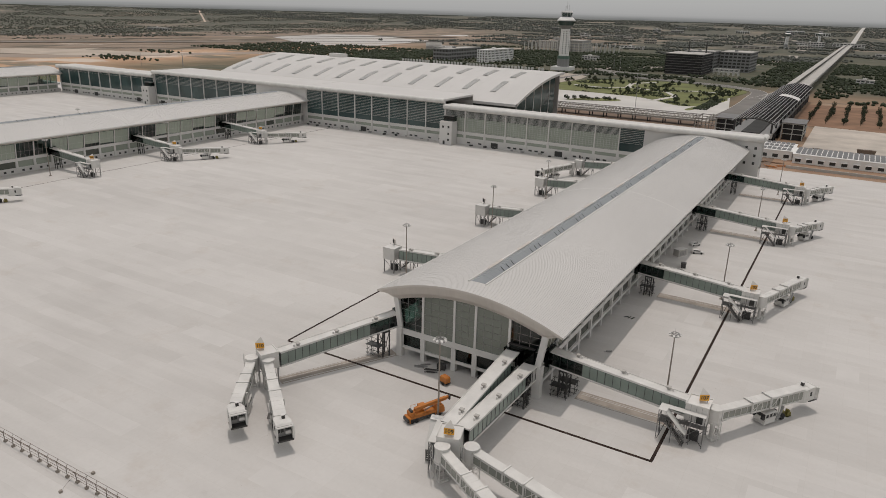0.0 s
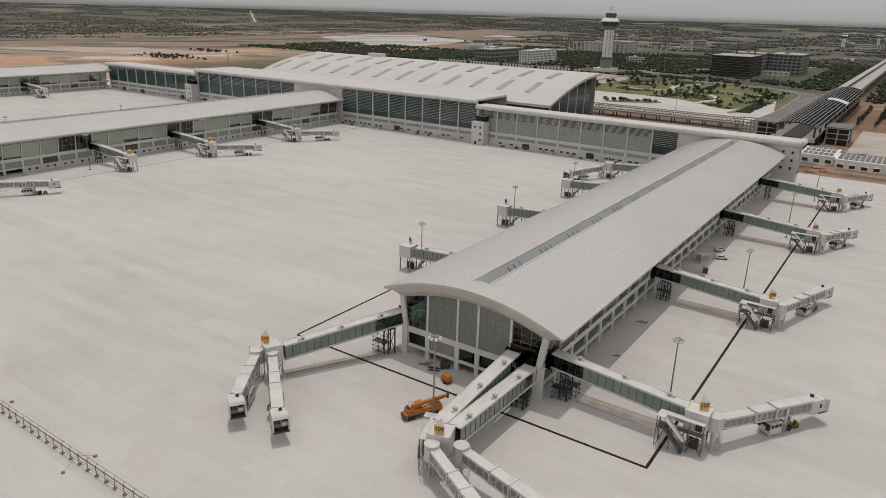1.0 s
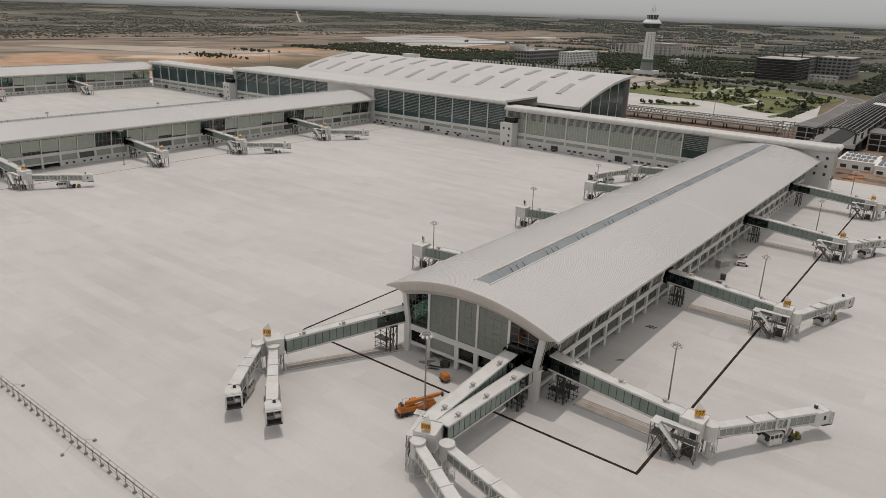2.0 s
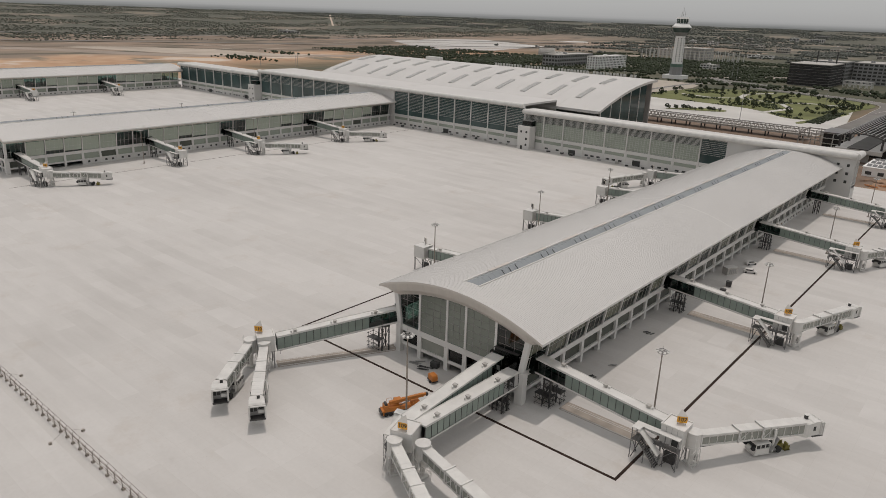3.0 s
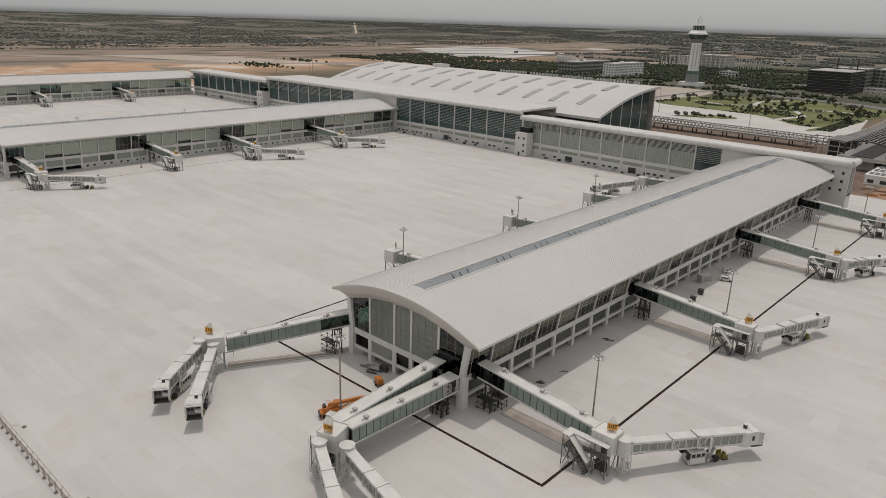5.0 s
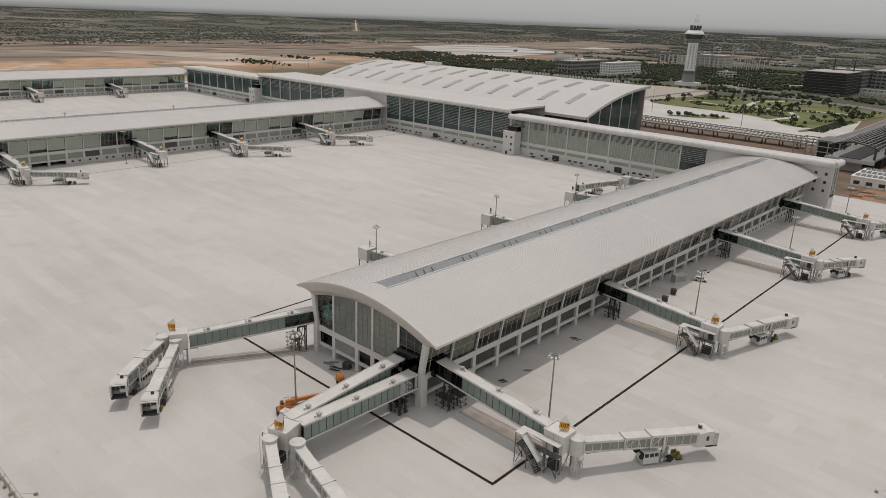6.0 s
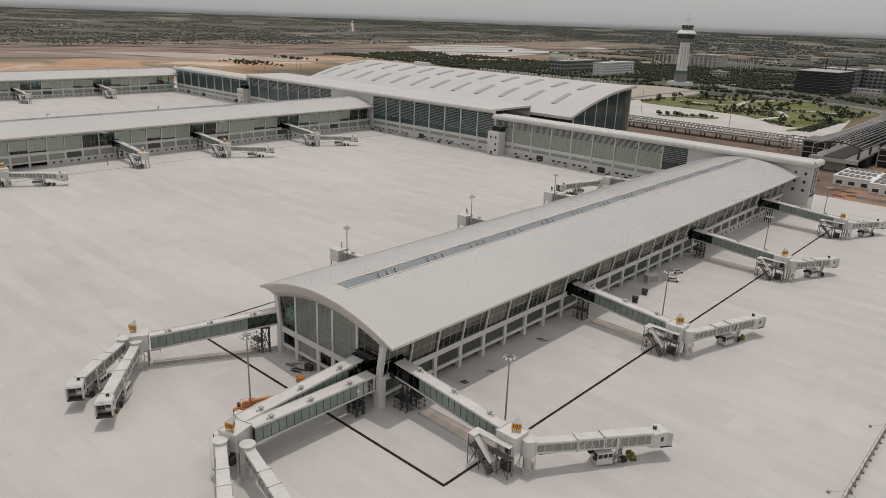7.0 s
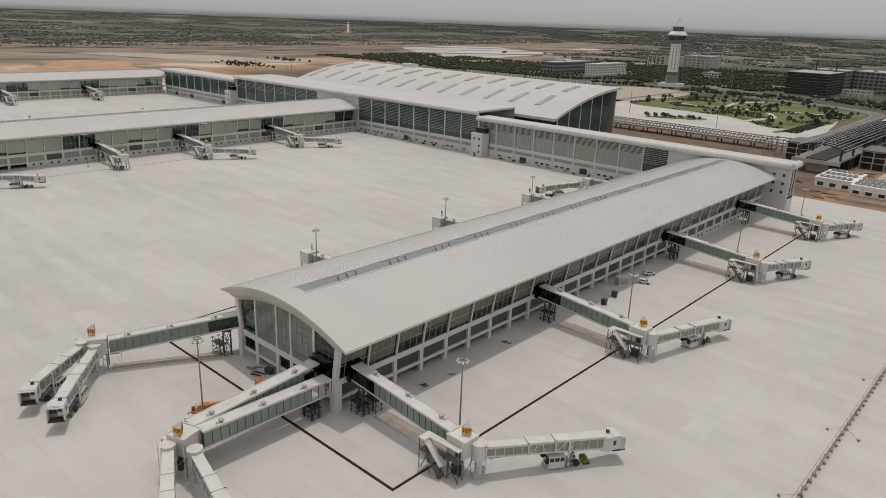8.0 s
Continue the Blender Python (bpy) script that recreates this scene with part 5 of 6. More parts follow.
pile(-29.0, -2.2, 2.4, 6, STEEL, "loose pile of grey steel sections", 25)
pile(-25.5, -3.2, 2.6, 5, DARKSTEEL, "loose pile of dark planks", 15)
pile(-12.5, -3.0, 2.0, 4, DARKSTEEL, "loose pile of dark planks", 60)
pile(5.2, 22.0, 1.6, 3, DARKSTEEL, "loose pile of dark planks", 70)
pile(6.5, 31.0, 1.5, 3, STEEL, "loose pile of grey steel sections", 40)
pile(5.0, 55.0, 1.6, 3, DARKSTEEL, "loose pile of dark planks", 70)
for x, y in ((-24.4, -0.9), (-13.2, -1.2), (-8.6, 2.2)):
    b = thing("tool_chest", pose(x, y, 0, 0, 0, 8), "dark green site tool chest by the columns", "chest", "site chests")
    part("body", G().box(-1.0, -0.6, 0.1, 1.0, 0.6, 1.3), DARKSTEEL, b)
    part("lid", G().box(-1.05, -0.65, 1.3, 1.05, 0.65, 1.45), SHADE, b)


def scaffold(x, y, n=3):
    s = thing("scaffold_tower", pose(x, y, 0), "dark tubular scaffold under the walkway", "scaffold", "scaffolds")
    for i in range(n):
        for j in range(2):
            part("standard", G().cyl((1.8 * i, 1.8 * j, 0), (1.8 * i, 1.8 * j, 4.4), 0.06, n=6), DARKSTEEL, s)
    for z in (0.5, 1.6, 2.8, 4.0):
        for j in range(2):
            part("ledger", G().cyl((-0.5, 1.8 * j, z), (1.8 * (n - 1) + 0.5, 1.8 * j, z), 0.05, n=6), DARKSTEEL, s)
        for x2 in [1.8 * i for i in range(n)]:
            part("transom", G().cyl((x2, -0.5, z), (x2, 2.3, z), 0.05, n=6), DARKSTEEL, s)
    part("deck", G().box(-0.3, -0.2, 2.82, 1.8 * n - 1.6, 2.0, 2.9), DARKSTEEL, s)


for x, y in ((2.6, 2.2), (-3.6, -6.2), (2.6, 74.6), (2.6, 157.0), (-44.0, -4.5), (3.4, 5.4)):
    scaffold(x, y)

# brown service lanes with painted lines beside the walkways
def lane(ax, ay, bx, by, w, lines, label="brown service lane under the walkway"):
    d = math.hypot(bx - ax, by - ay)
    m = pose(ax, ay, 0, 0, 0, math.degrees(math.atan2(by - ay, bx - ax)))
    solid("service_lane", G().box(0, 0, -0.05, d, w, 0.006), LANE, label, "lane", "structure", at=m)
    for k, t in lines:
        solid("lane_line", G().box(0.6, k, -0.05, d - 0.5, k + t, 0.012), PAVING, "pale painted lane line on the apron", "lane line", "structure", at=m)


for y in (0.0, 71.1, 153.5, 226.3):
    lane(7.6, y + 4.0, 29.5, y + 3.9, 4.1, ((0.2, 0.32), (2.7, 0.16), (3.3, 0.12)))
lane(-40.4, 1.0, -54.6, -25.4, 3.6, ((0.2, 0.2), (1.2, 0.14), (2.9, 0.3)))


# ---- perimeter fence ----
def fence(a, b, step, label):
    a, b = Vector((*a, 0)), Vector((*b, 0))
    d = b - a
    f = thing("perimeter_fence", Matrix.Translation(a) @ pose(0, 0, 0, 0, 0, math.degrees(math.atan2(d.y, d.x))), label, "fence", "perimeter fences")
    post = G().bar((0, 0, 0.2), (0, 0, 2.2), 0.09, 0.09).bar((0, 0, 2.15), (0, 0.38, 2.65), 0.07, 0.07).bar((0, 0, 2.15), (0, -0.38, 2.65), 0.07, 0.07).mesh("post", FENCE)
    block_mesh = G().prism([(-0.3, -0.28, 0), (0.3, -0.28, 0), (0.24, -0.24, 0.4), (-0.24, -0.24, 0.4)], (0, 0.54, 0)).mesh("footing", FOOTING)
    n = int(d.length / step)
    for i in range(n + 1):
        sway = ((i * 37) % 11 - 5) * 0.5
        part("post", post, FENCE, f, at=pose(step * i, 0, 0, sway, 0.6 * sway, 0))
        part("footing", block_mesh, FOOTING, f, at=pose(step * i, 0.04 * sway, 0, 0, 0, 3 * sway))
    for y, z in ((0, 0.7), (0, 1.3), (0, 1.9), (0, 2.2), (0.36, 2.62), (-0.36, 2.62)):
        part("wire", G().bar((0, y, z), (n * step, y, z), 0.045, 0.045), FENCE_WIRE, f, "rusty brown fence wire")
    for i in range(5, n, 11):
        for s in (-1, 1):
            part("guy_wire", G().bar((step * i, 0, 2.1), (step * i, 3.0 * s, 0.3), 0.03, 0.03), FENCE, f)
            part("footing", block_mesh, FOOTING, f, at=pose(step * i, 3.1 * s, 0, 0, 0, 12 * s))


fence((-136, -73.1), (-20, -73.1), 2.9, "brown wire fence with forked posts on concrete blocks")
fence((84.2, 26), (84.2, 170), 2.9, "brown wire fence with forked posts along the apron side")


# ---- trees ----
def ico():
    t = (1 + 5 ** 0.5) / 2
    v = np.array([(-1, t, 0), (1, t, 0), (-1, -t, 0), (1, -t, 0), (0, -1, t), (0, 1, t), (0, -1, -t), (0, 1, -t), (t, 0, -1), (t, 0, 1), (-t, 0, -1), (-t, 0, 1)], float)
    f = np.array([(0, 11, 5), (0, 5, 1), (0, 1, 7), (0, 7, 10), (0, 10, 11), (1, 5, 9), (5, 11, 4), (11, 10, 2), (10, 7, 6), (7, 1, 8),
                  (3, 9, 4), (3, 4, 2), (3, 2, 6), (3, 6, 8), (3, 8, 9), (4, 9, 5), (2, 4, 11), (6, 2, 10), (8, 6, 7), (9, 8, 1)])
    return v / np.linalg.norm(v[0]), f


ICO_V, ICO_F = ico()


def clumps(centres, radii, flat, rs):
    """One mesh of many uneven leaf clumps."""
    n = len(centres)
    jit = rs.uniform(0.55, 1.3, (n, 12, 1))
    v = ICO_V[None] * jit * radii[:, None, None]
    v[:, :, 2] *= flat
    v += centres[:, None, :]
    f = (ICO_F[None] + 12 * np.arange(n)[:, None, None]).reshape(-1, 3)
    return v.reshape(-1, 3), f


def mesh_of(name, v, f, mat):
    me = bpy.data.meshes.new(name)
    me.vertices.add(len(v))
    me.vertices.foreach_set("co", v.astype(np.float32).ravel())
    me.loops.add(len(f) * 3)
    me.loops.foreach_set("vertex_index", f.astype(np.int32).ravel())
    me.polygons.add(len(f))
    me.polygons.foreach_set("loop_start", np.arange(0, len(f) * 3, 3, dtype=np.int32))
    me.polygons.foreach_set("loop_total", np.full(len(f), 3, dtype=np.int32))
    me.materials.append(mat)
    me.update(calc_edges=True)
    return me


def tree(kind, m):
    rs = np.random.RandomState(10 + kind)
    h = (7.0, 8.5, 6.0, 6.5)[kind]
    wide = (3.2, 3.6, 2.8, 1.4)[kind]
    t = thing("tree", m, ("rounded dark green park tree", "broad dark green park tree", "small bushy green tree", "narrow dark green orchard tree")[kind], "tree", "orchard trees" if kind == 3 else "park trees")
    trunk = G().cyl((0, 0, 0), (0.1, 0.05, h * 0.55), 0.22, 0.12, 7)
    for i in range(5):
        a = i * 1.3 + kind
        trunk.cyl((0.05, 0.0, h * (0.3 + 0.04 * i)), (wide * 0.6 * math.cos(a), wide * 0.6 * math.sin(a), h * (0.55 + 0.06 * i)), 0.09, 0.03, 5)
    part("trunk", trunk, BARK, t)
    n = 90
    u = rs.normal(size=(n, 3))
    u /= np.linalg.norm(u, axis=1)[:, None]
    r = rs.uniform(0.45, 1.0, (n, 1)) ** 0.6
    c = u * r * np.array([wide, wide, h * 0.36]) + np.array([0, 0, h * 0.62])
    c[:, :2] *= (1.15 - 0.35 * (c[:, 2:3] / h))
    v, f = clumps(c, rs.uniform(0.25, 0.6, n) * wide * 0.4, 0.7, rs)
    part("crown", mesh_of("crown", v, f, LEAF), LEAF, t)
    return t


def inside(poly, x, y):
    hit = False
    for (x0, y0), (x1, y1) in zip(poly, poly[1:] + poly[:1]):
        if (y0 > y) != (y1 > y) and x < (x1 - x0) * (y - y0) / (y1 - y0) + x0:
            hit = not hit
    return hit


def flat(name, poly, z, mat, label, category, thick=0.3):
    return solid(name, G().prism([(x, y, z - thick) for x, y in poly], (0, 0, thick)), mat, label, category, "structure")


def smooth_poly(poly, n=6):
    out = []
    k = len(poly)
    for i in range(k):
        p = [Vector((*poly[(i + j - 1) % k], 0)) for j in range(4)]
        for s in range(n):
            t = s / n
            q = 0.5 * (2 * p[1] + (p[2] - p[0]) * t + (2 * p[0] - 5 * p[1] + 4 * p[2] - p[3]) * t * t + (3 * p[1] - p[0] - 3 * p[2] + p[3]) * t ** 3)
            out.append((q.x, q.y))
    return out


# ---- landside: plaza, park and roads ----
flat("building_site", [(-440, 310), (11, 300), (11, 346), (2, 400), (-30, 486), (-440, 486)], -0.08, surface("brown_soil", (0.20, 0.14, 0.10), 0.95, var=0.4, s1=0.05, s2=0.4), "brown churned soil behind the terminal", "soil")
PARK = smooth_poly([(-278, 650), (-262, 790), (-180, 830), (-74, 790), (-72, 700), (-82, 600), (-104, 580), (-150, 622), (-200, 632)], 5)
flat("plaza", [(-300, 486), (-56, 486), (-52, 560), (-72, 690), (-110, 640), (-200, 650), (-300, 660)], 0.0, PAVING, "pale concrete forecourt plaza behind the terminal", "plaza")
flat("car_park", smooth_poly([(-292, 640), (-284, 828), (-380, 850), (-420, 700), (-380, 640)], 4), 0.0, surface("beige_paving", (0.42, 0.37, 0.31), 0.9, var=0.12), "beige paved car park beside the park", "car park")
DUST_ROAD = surface("dusty_road", (0.36, 0.32, 0.275), 0.95, var=0.2, s1=0.02, s2=0.2)
ROADS = (([(-52, 500), (-48, 600), (-50, 700), (-58, 790), (-110, 838), (-200, 862), (-262, 900), (-330, 980), (-420, 1090), (-560, 1250)], 17),
         ([(-50, 700), (-36, 800), (-40, 900), (-120, 950), (-230, 930), (-330, 980)], 8), ([(-300, 660), (-300, 840), (-280, 890)], 8), ([(-330, 980), (-250, 1100), (-120, 1400), (-110, 1900), (-160, 2600), (-300, 3300)], 22))
for lift, (pts, w) in enumerate(ROADS):
    pts = [Vector((*p, 0)) for p in pts]
    fine = []
    for i in range(len(pts) - 1):
        p = [pts[max(0, i - 1)], pts[i], pts[i + 1], pts[min(len(pts) - 1, i + 2)]]
        for s in range(8):
            t = s / 8
            fine.append(0.5 * (2 * p[1] + (p[2] - p[0]) * t + (2 * p[0] - 5 * p[1] + 4 * p[2] - p[3]) * t * t + (3 * p[1] - p[0] - 3 * p[2] + p[3]) * t ** 3))
    side = [Vector((-(b - a).y, (b - a).x, 0)).normalized() for a, b in zip(fine, fine[1:])]
    rows = [[tuple(a + n * w * e / 2 + Vector((0, 0, 0.06 + 0.05 * lift + far_rise(a.x, a.y)))) for e in (-1, 1)] for a, n in zip(fine, side)]
    solid("road", G().strip(*rows), ASPHALT if w < 20 else DUST_ROAD, "curving grey asphalt access road", "road", "structure")
    for e in (-1, 1):
        kerb = [[tuple(a + n * (w * e / 2 + e * f) + Vector((0, 0, g + far_rise(a.x, a.y)))) for f, g in ((0, -0.1), (0, 0.2), (0.5, 0.2), (0.5, -0.1))] for a, n in zip(fine, side)]
        solid("kerb", G().strip(*kerb), PAVING, "pale kerb along the access road", "kerb", "structure")
flat("lawn", PARK, 0.1, LAWN, "green park lawn with curving beds", "lawn")
flat("lawn", smooth_poly([(-208, 548), (-190, 580), (-165, 588), (-160, 572), (-185, 556)], 4), 0.1, LAWN, "small green planted island in the plaza", "lawn")
flat("lawn", smooth_poly([(-84, 552), (-76, 600), (-70, 664), (-76, 668), (-84, 600), (-90, 556)], 4), 0.1, LAWN, "narrow green verge beside the road", "lawn")
for poly in ([(-255, 700), (-215, 690), (-190, 715), (-150, 700), (-150, 705), (-190, 721), (-216, 696), (-255, 706)], [(-150, 700), (-120, 730), (-84, 735), (-84, 740), (-122, 736), (-152, 706)], [(-190, 715), (-200, 770), (-180, 815), (-186, 816), (-206, 770), (-196, 715)], [(-130, 600), (-120, 660), (-140, 700), (-145, 698), (-126, 660), (-136, 602)]):
    flat("footpath", poly, 0.16, PAVING, "pale winding footpath across the lawn", "path")

rs = random.Random(21)
TREES = [tree(k, pose(-170 + 9 * k, 640, 0, 0, 0, 40 * k)) for k in range(3)]
for i in range(190):
    x, y = rs.uniform(-278, -72), rs.uniform(580, 830)
    if inside(PARK, x, y) and noise.noise((x * 0.02, y * 0.02, 3)) > -0.22:
        copy_thing(rs.choice(TREES), pose(x, y, 0, 0, 0, rs.uniform(0, 360)) @ Matrix.Scale(rs.uniform(0.4, 0.9), 4))
for i in range(16):
    copy_thing(TREES[2], pose(-206 + 2.9 * i + rs.uniform(-1, 1), 548 + 1.6 * i + rs.uniform(-4, 4), 0, 0, 0, rs.uniform(0, 360)) @ Matrix.Scale(rs.uniform(0.5, 0.9), 4))
flat("orchard_bed", [(4, 520), (140, 500), (140, 700), (4, 690)], -0.1, surface("orchard_soil", (0.26, 0.15, 0.09), 0.95, var=0.4, s1=0.05, s2=0.4), "red bare soil between orchard rows", "soil")
ORCH = tree(3, pose(16, 540, 0))
for i in range(9):
    for j in range(20):
        if (i, j) != (0, 0) and rs.random() < 0.93:
            copy_thing(ORCH if rs.random() < 0.8 else TREES[2], pose(16 + 13 * i + rs.uniform(-1.2, 1.2), 540 + 7.2 * j + rs.uniform(-1.2, 1.2), 0, 0, 0, rs.uniform(0, 360)) @ Matrix.Scale(rs.uniform(0.75, 1.1), 4))
flat("yard", [(22, 395), (200, 380), (200, 500), (22, 520)], 0.0, surface("dusty_yard", (0.52, 0.465, 0.405), 0.95, var=0.3, s1=0.04, s2=0.4), "pale dusty yard behind the solar roofs", "yard")
flat("pale_field", [(-1360, 1337), (-1429, 1623), (-1349, 1754), (-1013, 1584), (-931, 1230), (-1043, 1119)], 0.3, PAVING, "wide pale concrete field beyond the woods", "field")
flat("pale_field", [(-1193, 1929), (-1310, 2440), (-1190, 2440), (-1103, 2085)], 0.3, PAVING, "wide pale concrete field beyond the woods", "field")
flat("taxiway", [(-2200, -200), (-2180, -260), (-1000, 480), (-560, 1700), (-600, 1720), (-1040, 520)], -0.1, surface("dusty_taxiway", (0.33, 0.27, 0.22), 0.9, var=0.2, s1=0.01, s2=0.1), "dusty brown unfinished taxiway", "taxiway")
flat("car_park", [(-670, 424), (-560, 420), (-470, 520), (-540, 640), (-670, 600)], 0.0, PAVING, "pale unfinished car park with lamp posts", "car park")
flat("pale_strip", [(-1290, 420), (-1020, 540), (-940, 700), (-1160, 640), (-1300, 500)], -0.05, surface("dusty_ground", (0.47, 0.40, 0.33), 0.95, var=0.25, s1=0.02, s2=0.2), "pale dusty cleared ground", "ground")


def woods(name, spots, size, rs2, label, flatness=0.75, mat=LEAF):
    c = np.array(spots, float)
    rad = rs2.uniform(0.6, 1.25, len(c)) * size
    for i in range(len(c)):
        c[i, 2] = far_rise(c[i, 0], c[i, 1]) + rad[i] * 0.55
    v, f = clumps(c, rad, flatness, rs2)
    ob = new(name, mesh_of(name, v, f, mat))
    tagged(ob, label, "woods", kind="stuff")


def scatter(n, x0, x1, y0, y1, seed, thin=0.0, freq=0.006, avoid=()):
    r = random.Random(seed)
    out = []
    for i in range(n):
        x, y = r.uniform(x0, x1), r.uniform(y0, y1)
        if noise.noise((x * freq, y * freq, seed)) > thin and not any(a <= x <= b and c <= y <= d for a, b, c, d in avoid):
            out.append((x, y, 0))
    return out


rs2 = np.random.RandomState(5)
# leaves paled and greyed in base colour to imitate distance haze
LEAF_HAZED = surface("hazed_far_leaves", (0.118, 0.125, 0.108), 0.9, var=0.45, s1=0.01, s2=0.2)
# dry scrub colour, also lightened to imitate haze
LEAF_DRY_HAZED = surface("hazed_dry_leaves", (0.118, 0.122, 0.095), 0.9, var=0.45, s1=0.01, s2=0.2)
keep = ((-640, -40, 250, 860), (-40, 160, 250, 720), (-225, -90, 960, 1330), (-640, -490, 915, 1100), (-400, -320, 870, 960), (-32, 2, 300, 4900), (-640, -500, 1400, 1700))
woods("near_woods", scatter(17000, -760, 420, 840, 1500, 1, -0.24, 0.010, keep), 2.5, rs2, "dark green woods and hedges round the airport buildings")
woods("near_woods", scatter(5000, 4, 420, 700, 1250, 11, -0.1, 0.012, keep), 2.2, rs2, "dark green scrubby trees beyond the orchard")
woods("middle_woods", scatter(20000, -1100, 900, 1450, 2700, 2, 0.1, 0.006, keep), 3.6, rs2, "dark green woods in the middle distance", 0.8, LEAF_HAZED)
woods("far_woods", scatter(44000, -3600, 2600, 2500, 4800, 3, -0.12, 0.003, keep), 4.8, rs2, "dark far woods on the plain", 0.5, LEAF_HAZED)
woods("hedge", scatter(3000, -1120, -620, 850, 1180, 4, -0.3, 0.01, keep), 2.6, rs2, "dark green belt of trees behind the hall")
woods("scrub", [p for p in scatter(42000, -4700, -1500, -400, 3200, 6, -0.12, 0.004) if abs((p[0] + 2280) * 1143 + (p[1] - 1915) * 1360) > 1776 * 16], 3.4, rs2, "dry dark scrub spread over the plain", 0.42, LEAF_DRY_HAZED)
woods("scrub", scatter(5000, -2100, -1480, -200, 2400, 7, 0.0, 0.008), 2.6, rs2, "dry dark scrub at the edge of the earthworks", 0.6, LEAF_DRY_HAZED)
woods("bushes", [(-930 + random.Random(i).gauss(0, 34), 560 + random.Random(i + 50).gauss(0, 16), 0) for i in range(70)] + [(-1010 + random.Random(i).gauss(0, 26), 700 + random.Random(i + 80).gauss(0, 12), 0) for i in range(40)], 2.6, rs2, "clump of dark bushes on bare earth")
avenue = [(x + dx, 1000 + 1.15 * (x + 520) + rr, 0) for x in range(-640, -60, 5) for dx, rr in ((0, 0), (12, -28), (4, 60), (10, 95))]
woods("avenue_trees", avenue, 2.6, rs2, "rows of avenue trees along the airport road")
woods("park_shrubs", [p for p in scatter(5200, -280, -72, 580, 830, 9, 0.2, 0.03) if inside(PARK, p[0], p[1])], 1.0, rs2, "low dark shrubs in the park beds")
woods("verge_shrubs", scatter(500, -84, -72, 560, 664, 10, -0.3, 0.03), 0.9, rs2, "low green shrubs on the verge")


# ---- landside buildings ----
def block(name, x0, y0, x1, y1, h, floors, bays, wallmat, label, winmat=SHADE, roofmat=CONCRETE, top=0.8, gap=0.14):
    b = thing(name, pose(x0, y0, 0), label, "building", "airport buildings")
    w, d = x1 - x0, y1 - y0
    wall = part("wall", G().box(0, 0, 0, w, d, h), wallmat, b)
    roof = part("roof", G().box(-0.3, -0.3, h, w + 0.3, d + 0.3, h + 0.25).box(-0.3, -0.3, h + 0.25, w + 0.3, 0.1, h + top).box(-0.3, d - 0.1, h + 0.25, w + 0.3, d + 0.3, h + top).box(-0.3, 0.1, h + 0.25, 0.1, d - 0.1, h + top).box(w - 0.1, 0.1, h + 0.25, w + 0.3, d - 0.1, h + top), roofmat, b)
    part("roof_hut", G().box(w * 0.35, d * 0.4, h + 0.25, w * 0.35 + 5, d * 0.4 + 5, h + 3), wallmat, roof)
    fh = h / floors
    bw = w / bays
    win = G().box(gap * bw, -0.06, 0.28 * fh, (1 - gap) * bw, 0.06, 0.82 * fh).mesh("window", winmat)
    nb = max(1, round(d / bw))
    bd = d / nb
    win2 = G().box(-0.06, gap * bd, 0.28 * fh, 0.06, (1 - gap) * bd, 0.82 * fh).mesh("window", winmat)
    if y0 > 1150:
        g = G()
        for k in range(floors):
            for i in range(bays):
                g.box((i + 0.14) * bw, -0.06, (k + 0.28) * fh, (i + 0.86) * bw, 0.06, (k + 0.82) * fh)
            for i in range(nb):
                g.box(w - 0.06, (i + 0.14) * bd, (k + 0.28) * fh, w + 0.06, (i + 0.86) * bd, (k + 0.82) * fh)
        tagged(part("window_grid", g, winmat, wall), kind="stuff")
        return b
    for k in range(floors):
        for i in range(bays):
            part("window", win, winmat, wall, at=pose(i * bw, 0, k * fh))
        for i in range(nb):
            part("window", win2, winmat, wall, at=pose(w, i * bd, k * fh))
    return b


GREYWALL = surface("grey_facade", (0.27, 0.27, 0.265), 0.6, var=0.15)
TANWALL = surface("tan_facade", (0.52, 0.475, 0.42), 0.7, var=0.12)
NET = surface("dark_netting", (0.035, 0.034, 0.033), 0.9, var=0.3)
block("office_building", -604, 940, -574, 1060, 18.5, 3, 5, GREYWALL, "grey three-storey office building with dark bands")
block("office_building", -522, 948, -502, 1050, 20.0, 5, 4, PURE, "white five-storey office building with rows of windows", roofmat=WHITE, gap=0.27)
block("office_building", -575, 1440, -515, 1500, 24.0, 4, 10, TANWALL, "tan office building with a dark entrance", GREYWALL)
block("office_building", -662, 1530, -600, 1560, 16.0, 3, 8, TANWALL, "tan low office building among trees", GREYWALL)
block("office_building", -158, 1100, -112, 1180, 30.0, 6, 7, GREYWALL, "unfinished grey concrete office block")
block("office_building", -206, 1060, -160, 1110, 31.0, 6, 7, GREYWALL, "unfinished grey concrete office block")
block("office_building", -150, 2420, -80, 2460, 16.0, 3, 9, WHITE, "pale far office building among trees")
block("office_building", -60, 2500, 30, 2540, 14.0, 3, 9, WHITE, "pale far office building among trees")
block("storage_building", -1885, 1340, -1800, 1360, 8.0, 1, 12, WHITE, "low white storage building on the plain")
block("storage_building", -730, 1150, -690, 1180, 9.0, 2, 5, WHITE, "low white storage building by the woods")
block("storage_building", -420, 1180, -392, 1200, 7.0, 2, 5, WHITE, "low white storage building by the woods")
block("storage_building", 40, 1000, 62, 1016, 6.0, 2, 4, WHITE, "low white storage building by the woods")
